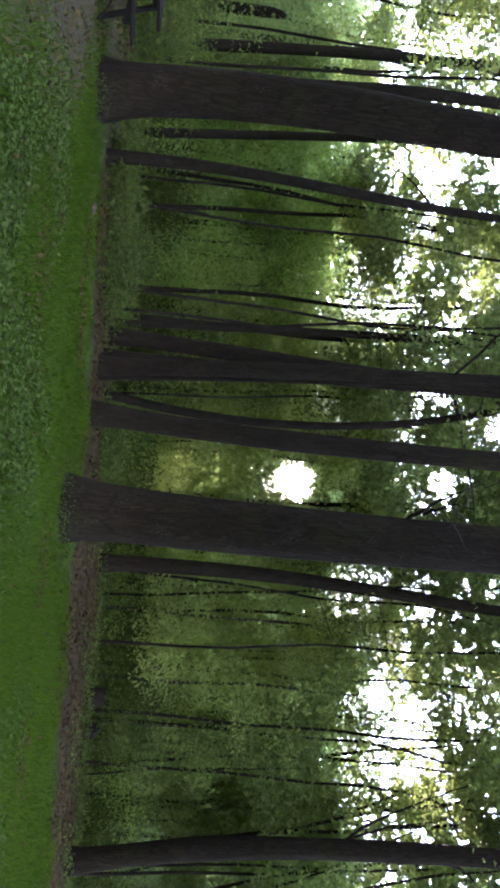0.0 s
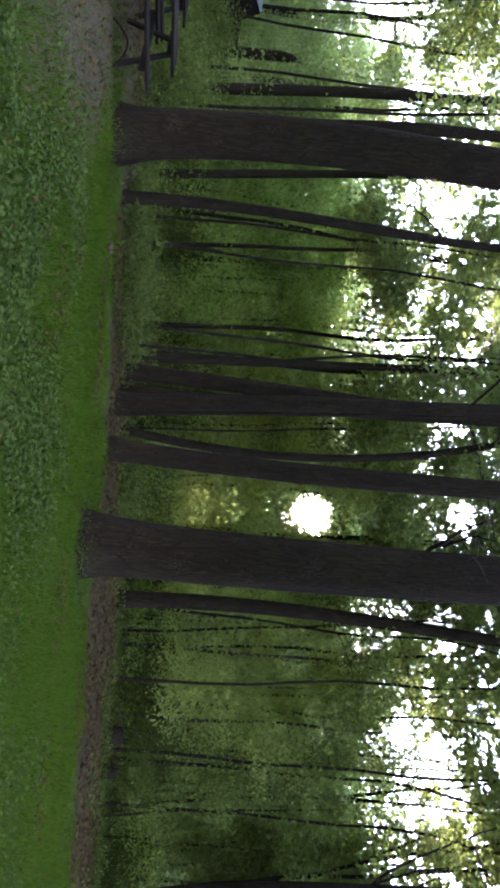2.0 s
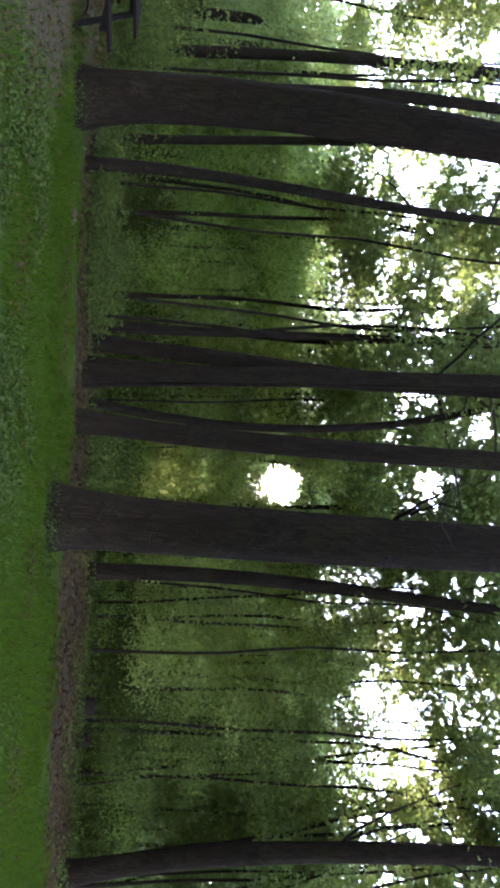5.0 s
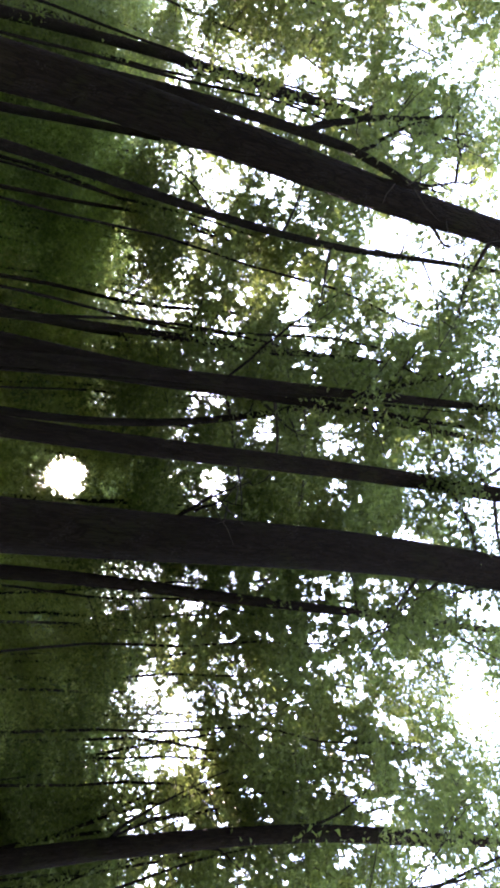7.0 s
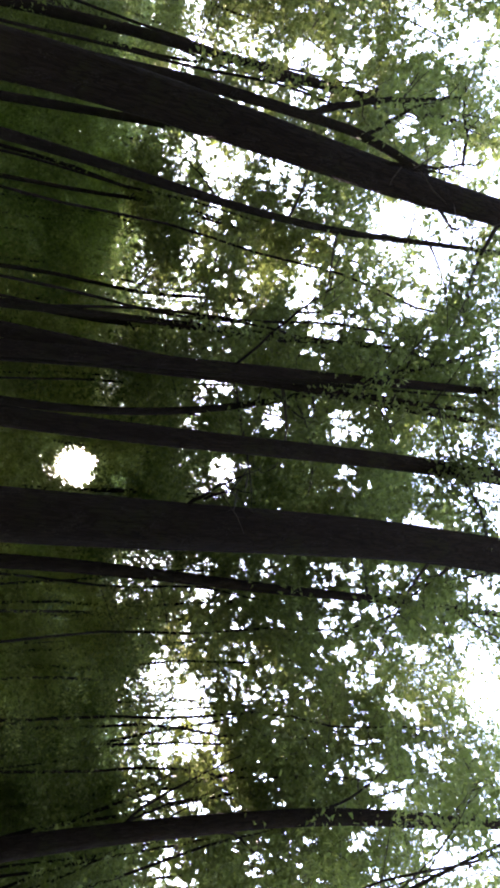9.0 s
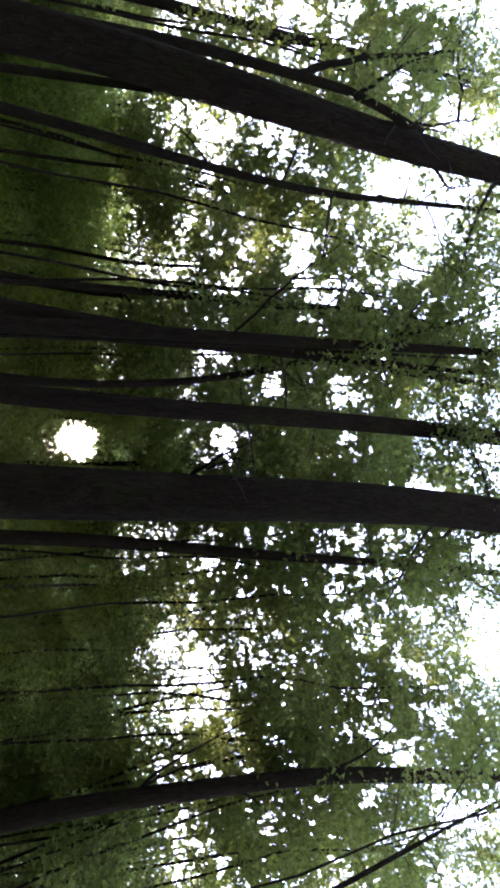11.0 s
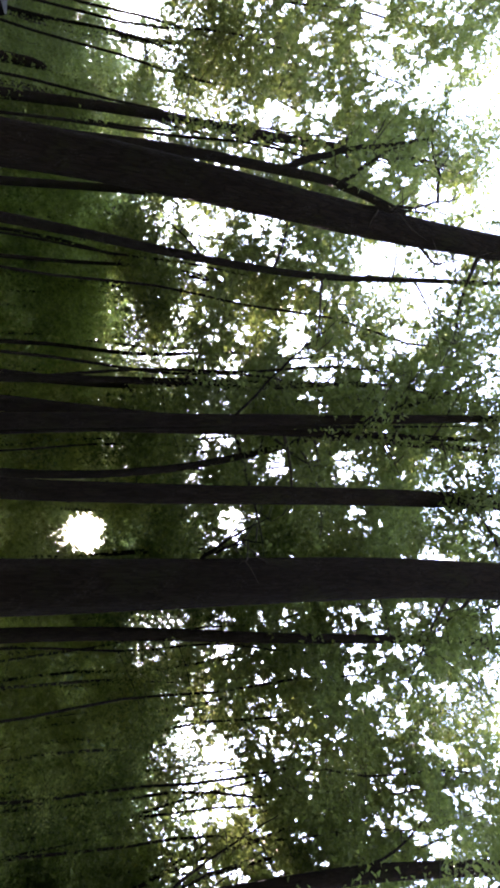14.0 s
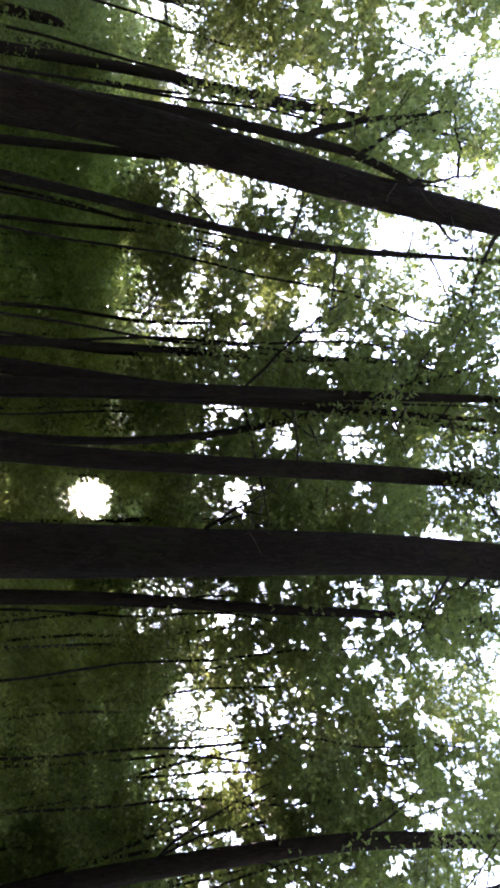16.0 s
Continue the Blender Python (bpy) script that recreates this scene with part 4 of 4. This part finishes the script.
def grass():
    def keep(x, y):
        lawn = np.clip((11.6 + 0.09 * np.clip(x, 0, 9) - y + 0.5 * np.sin(x * 1.8) + 0.3 * np.sin(x * 4.1) + 0.9 * (patchy(x, y, 1.7) - 0.5)) / 1.3, 0, 1)
        return lawn * np.where(trodden(x, y), 0.06, 0.55 + 0.45 * patchy(x, y)) * (np.abs(x) < 0.75 * y + 0.6)
    x, y, z = scatter(320000, -9, 10, 4.6, 13.0, keep)
    n = len(x)
    h = rng.uniform(0.025, 0.07, n) * (1 + 0.4 * patchy(x, y, 0.6))
    w = rng.uniform(0.004, 0.008, n)
    a = rng.uniform(0, 2 * np.pi, n)
    lean = rng.uniform(0.1, 0.9, n) * h
    b = rng.uniform(0, 2 * np.pi, n)
    p = np.stack([x, y, z - 0.004], -1)
    side = np.stack([np.cos(a) * w, np.sin(a) * w, 0 * w], -1)
    tip = p + np.stack([np.cos(b) * lean, np.sin(b) * lean, h], -1)
    v = np.stack([p - side, p + side, tip], 1).reshape(-1, 3)
    ob = new("grass", arrays_mesh("grass", v, np.arange(len(v)).reshape(-1, 3), GRASS))
    tagged(ob, "short green lawn grass with worn patches", "grass", kind="stuff")


def flat_leaves(name, label, category, mat, x, y, z, size, lift, tilt):
    n = len(x)
    L = rng.uniform(0.6, 1.3, n)[:, None] * size
    a = rng.uniform(0, 2 * np.pi, n)
    way = np.stack([np.cos(a), np.sin(a), rng.normal(0, tilt, n)], -1)
    side = np.stack([-np.sin(a), np.cos(a), rng.normal(0, tilt, n)], -1)
    c = np.stack([x, y, z + rng.uniform(*lift, n)], -1)
    v = np.stack([c - way * L * 0.5, c + side * L * 0.33 + (0, 0, 0.15 * size), c + way * L * 0.5, c - side * L * 0.33 + (0, 0, 0.1 * size)], 1)
    ob = new(name, arrays_mesh(name, v.reshape(-1, 3), np.arange(4 * n).reshape(-1, 4), mat))
    tagged(ob, label, category, kind="stuff")


grass()
# broad-leaved weeds in the near lawn
x, y, z = scatter(60000, -6.5, 7, 4.6, 9.2,
                  lambda x, y: (patchy(x, y, 0.9) > 0.42) * np.clip((8.1 + 0.05 * x + 0.5 * np.sin(x * 2) - y) / 0.6, 0, 1)
                  * np.where(x > 1, 0.25, 0.75) * np.where(trodden(x, y), 0.08, 1) * (np.abs(x) < 0.75 * y + 0.6))
flat_leaves("clover", "small round-leaved weeds growing in the lawn", "weeds", LEAF_WEED, x, y, z, 0.045, (0.03, 0.075), 0.35)
# fallen leaves: thick under the trees, thin and in drifts on the grass
x, y, z = scatter(46000, -13, 15, 11.0, 22, lambda x, y: np.clip((y - 10.9 + 0.5 * np.sin(x * 1.8)) / 0.8, 0, 1) * 0.8)
flat_leaves("leaf_litter", "brown fallen leaves covering the forest floor", "leaves", LITTER, x, y, z, 0.09, (0.004, 0.03), 0.25)
x, y, z = scatter(60000, -13, 15, 11.6, 21, lambda x, y: (patchy(x, y, 1.3) > 0.35) * np.clip((y - np.where(x > 1.5, 14.5, 11.4)) / 3.0, 0, 1) * np.where(x > 1.5, 0.7, 0.4)
                  + 0.35 * (patchy(x, y, 0.8) > 0.72) * (y > 11.9))
flat_leaves("ground_cover", "low green seedlings and weeds among fallen leaves", "weeds", LEAF_HERB, x, y, z, 0.07, (0.03, 0.22), 0.45)
DRIFTS = [(-1.2, 7.2, 0.5, 0.35), (-2.3, 7.0, 0.3, 0.2), (-2.0, 7.9, 0.3, 0.15), (-2.6, 11.2, 0.5, 0.2), (-1.2, 12.0, 0.6, 0.3), (-0.79, 10.1, 0.6, 0.25), (-1.6, 9.9, 0.6, 0.2), (-2.5, 10.2, 0.45, 0.2), (4.5, 8.4, 0.5, 0.3), (2.2, 8.7, 0.5, 0.3)]


def drifted(x, y):
    k = np.where((y < 7.9) & (x < 0.5), 0.09, 0.03)
    for cx, cy, rx, ry in DRIFTS:
        k = np.maximum(k, np.exp(-((x - cx) / rx) ** 2 - ((y - cy) / ry) ** 2))
    return np.where(trodden(x, y), 0.4, k)


x, y, z = scatter(42000, -8, 9, 4.8, 12.2, drifted)
flat_leaves("fallen_leaves", "pale brown fallen leaves scattered on the grass", "leaves", LITTER, x, y, z, 0.052, (0.025, 0.06), 0.35)


# ---- picnic table ----
def picnic_table(x, y, turn, label):
    table = thing("picnic_table", label, "table", (x, y, foot(x, y)), turn)
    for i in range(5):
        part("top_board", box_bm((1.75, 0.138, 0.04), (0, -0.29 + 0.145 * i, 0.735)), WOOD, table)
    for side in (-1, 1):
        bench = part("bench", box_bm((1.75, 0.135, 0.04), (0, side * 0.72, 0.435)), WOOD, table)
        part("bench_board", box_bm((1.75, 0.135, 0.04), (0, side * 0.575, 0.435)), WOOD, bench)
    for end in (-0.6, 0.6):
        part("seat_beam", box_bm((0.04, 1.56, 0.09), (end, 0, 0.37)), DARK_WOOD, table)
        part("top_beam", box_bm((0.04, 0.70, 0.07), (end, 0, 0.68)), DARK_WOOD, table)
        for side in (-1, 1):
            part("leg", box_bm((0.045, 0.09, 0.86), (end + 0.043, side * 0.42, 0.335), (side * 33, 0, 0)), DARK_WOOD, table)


picnic_table(-5.68, 9.25, 54, "weathered dark timber picnic table with fixed benches")
picnic_table(-7.05, 10.45, 60, "dark timber picnic table standing behind another near the cabin")


# ---- cabin ----
def cabin(az, d):
    x, y = d * math.sin(radians(az)), d * math.cos(radians(az))
    z = foot(x, y) - 0.05
    house = thing("cabin", "small dark timber cabin with a grey sheet roof", "cabin", (x, y, z), -az)
    top = 1.30 - z
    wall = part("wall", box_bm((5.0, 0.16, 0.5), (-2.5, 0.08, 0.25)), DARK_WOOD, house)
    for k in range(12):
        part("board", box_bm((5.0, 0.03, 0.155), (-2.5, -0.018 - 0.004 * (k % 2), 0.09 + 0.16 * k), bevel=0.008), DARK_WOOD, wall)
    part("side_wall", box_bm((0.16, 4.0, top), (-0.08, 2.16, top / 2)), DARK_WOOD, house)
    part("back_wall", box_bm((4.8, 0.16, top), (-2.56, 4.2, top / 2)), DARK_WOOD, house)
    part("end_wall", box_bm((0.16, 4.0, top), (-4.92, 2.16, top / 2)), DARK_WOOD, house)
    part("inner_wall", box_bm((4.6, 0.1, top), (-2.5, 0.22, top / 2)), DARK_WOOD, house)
    lo, hi = 0.16 - z, 0.63 - z
    window = part("window", box_bm((1.35, 0.06, hi - lo + 0.12), (-1.2, -0.04, (lo + hi) / 2)), DARK_WOOD, house, "dark window frame")
    for k in range(2):
        part("pane", box_bm((0.56, 0.02, hi - lo), (-0.88 - 0.64 * k, -0.075, (lo + hi) / 2), bevel=0.003), PANE, window, "pale reflecting glass")
    # roof: dark fascia and overhanging end below a ribbed sheet that rises away from the eave
    bm = bmesh.new()
    outline = [(-5.4, top - 0.06), (0.45, top - 0.06), (1.35, top + 0.34), (0.55, top + 0.42), (0.30, top + 0.98), (-0.3, top + 0.95), (-5.4, top + 0.2)]
    front = [bm.verts.new((px, -0.55, pz)) for px, pz in outline]
    back = [bm.verts.new((px, 4.6, pz)) for px, pz in outline]
    bm.faces.new(front)
    bm.faces.new(back[::-1])
    for i in range(len(outline)):
        j = (i + 1) % len(outline)
        bm.faces.new((front[j], front[i], back[i], back[j]))
    bmesh.ops.recalc_face_normals(bm, faces=bm.faces[:])
    roof = part("roof", bm, DARK_WOOD, house, "dark boarded eave and overhang")
    # pale courses of the roof sheet fanning out from its outer corner
    for k in range(4):
        slope = radians(7.5 * k)
        part("roof_sheet", box_bm((4.2, 0.05, 0.05), (0.28 - 2.1 * math.cos(slope), -0.60 - 0.012 * k, top + 0.98 - 2.1 * math.sin(slope)),
                                  (0, -7.5 * k, 0), 0.01), ROOF_METAL, roof, "pale grey roof course")


cabin(-31.9, 26.0)


# ---- stump, stones and a bent root by the lawn's edge ----
def lump(name, label, category, x, y, size, mat, seed, lift=0.3):
    bm = bmesh.new()
    bmesh.ops.create_icosphere(bm, subdivisions=3, radius=1.0)
    off = Vector((seed * 3.1, seed * 1.7, 0.4))
    for v in bm.verts:
        v.co *= 1 + 0.35 * noise.noise(v.co * 1.3 + off) + 0.12 * noise.noise(v.co * 4 + off)
        v.co = Vector((v.co.x * size[0], v.co.y * size[1], v.co.z * size[2]))
    for f in bm.faces:
        f.smooth = True
    me = bpy.data.meshes.new(name)
    bm.to_mesh(me)
    bm.free()
    me.materials.append(mat)
    ob = new(name, me)
    ob.location = (x, y, foot(x, y) + size[2] * lift)
    return tagged(ob, label, category)


lump("stone", "pale weathered stone lying among fallen leaves", "stone", -4.4, 12.2, (0.17, 0.13, 0.09), STONE, 1)
lump("stone", "low grey stone at the grass edge", "stone", -2.7, 10.6, (0.09, 0.08, 0.05), STONE, 2)
lump("stump", "dark rotten tree stump on the forest floor", "stump", 7.3, 17.2, (0.26, 0.24, 0.36), BARK_OAK, 3)
lump("stump", "low dark rotten stump among leaves", "stump", 8.3, 17.5, (0.2, 0.18, 0.32), BARK_OAK, 4)

t = np.linspace(0, 1, 12)
v, f = tube(np.stack([-5.2 + 0.55 * t, 9.0 + 0.25 * t, foot(-5, 9.1) - 0.03 + 0.22 * np.sin(np.pi * t)], -1), 0.018 - 0.008 * t, 8)
ob = new("bent_branch", arrays_mesh("bent_branch", v, f, WOOD, True))
tagged(ob, "pale bare branch arched on the trodden earth", "branch")
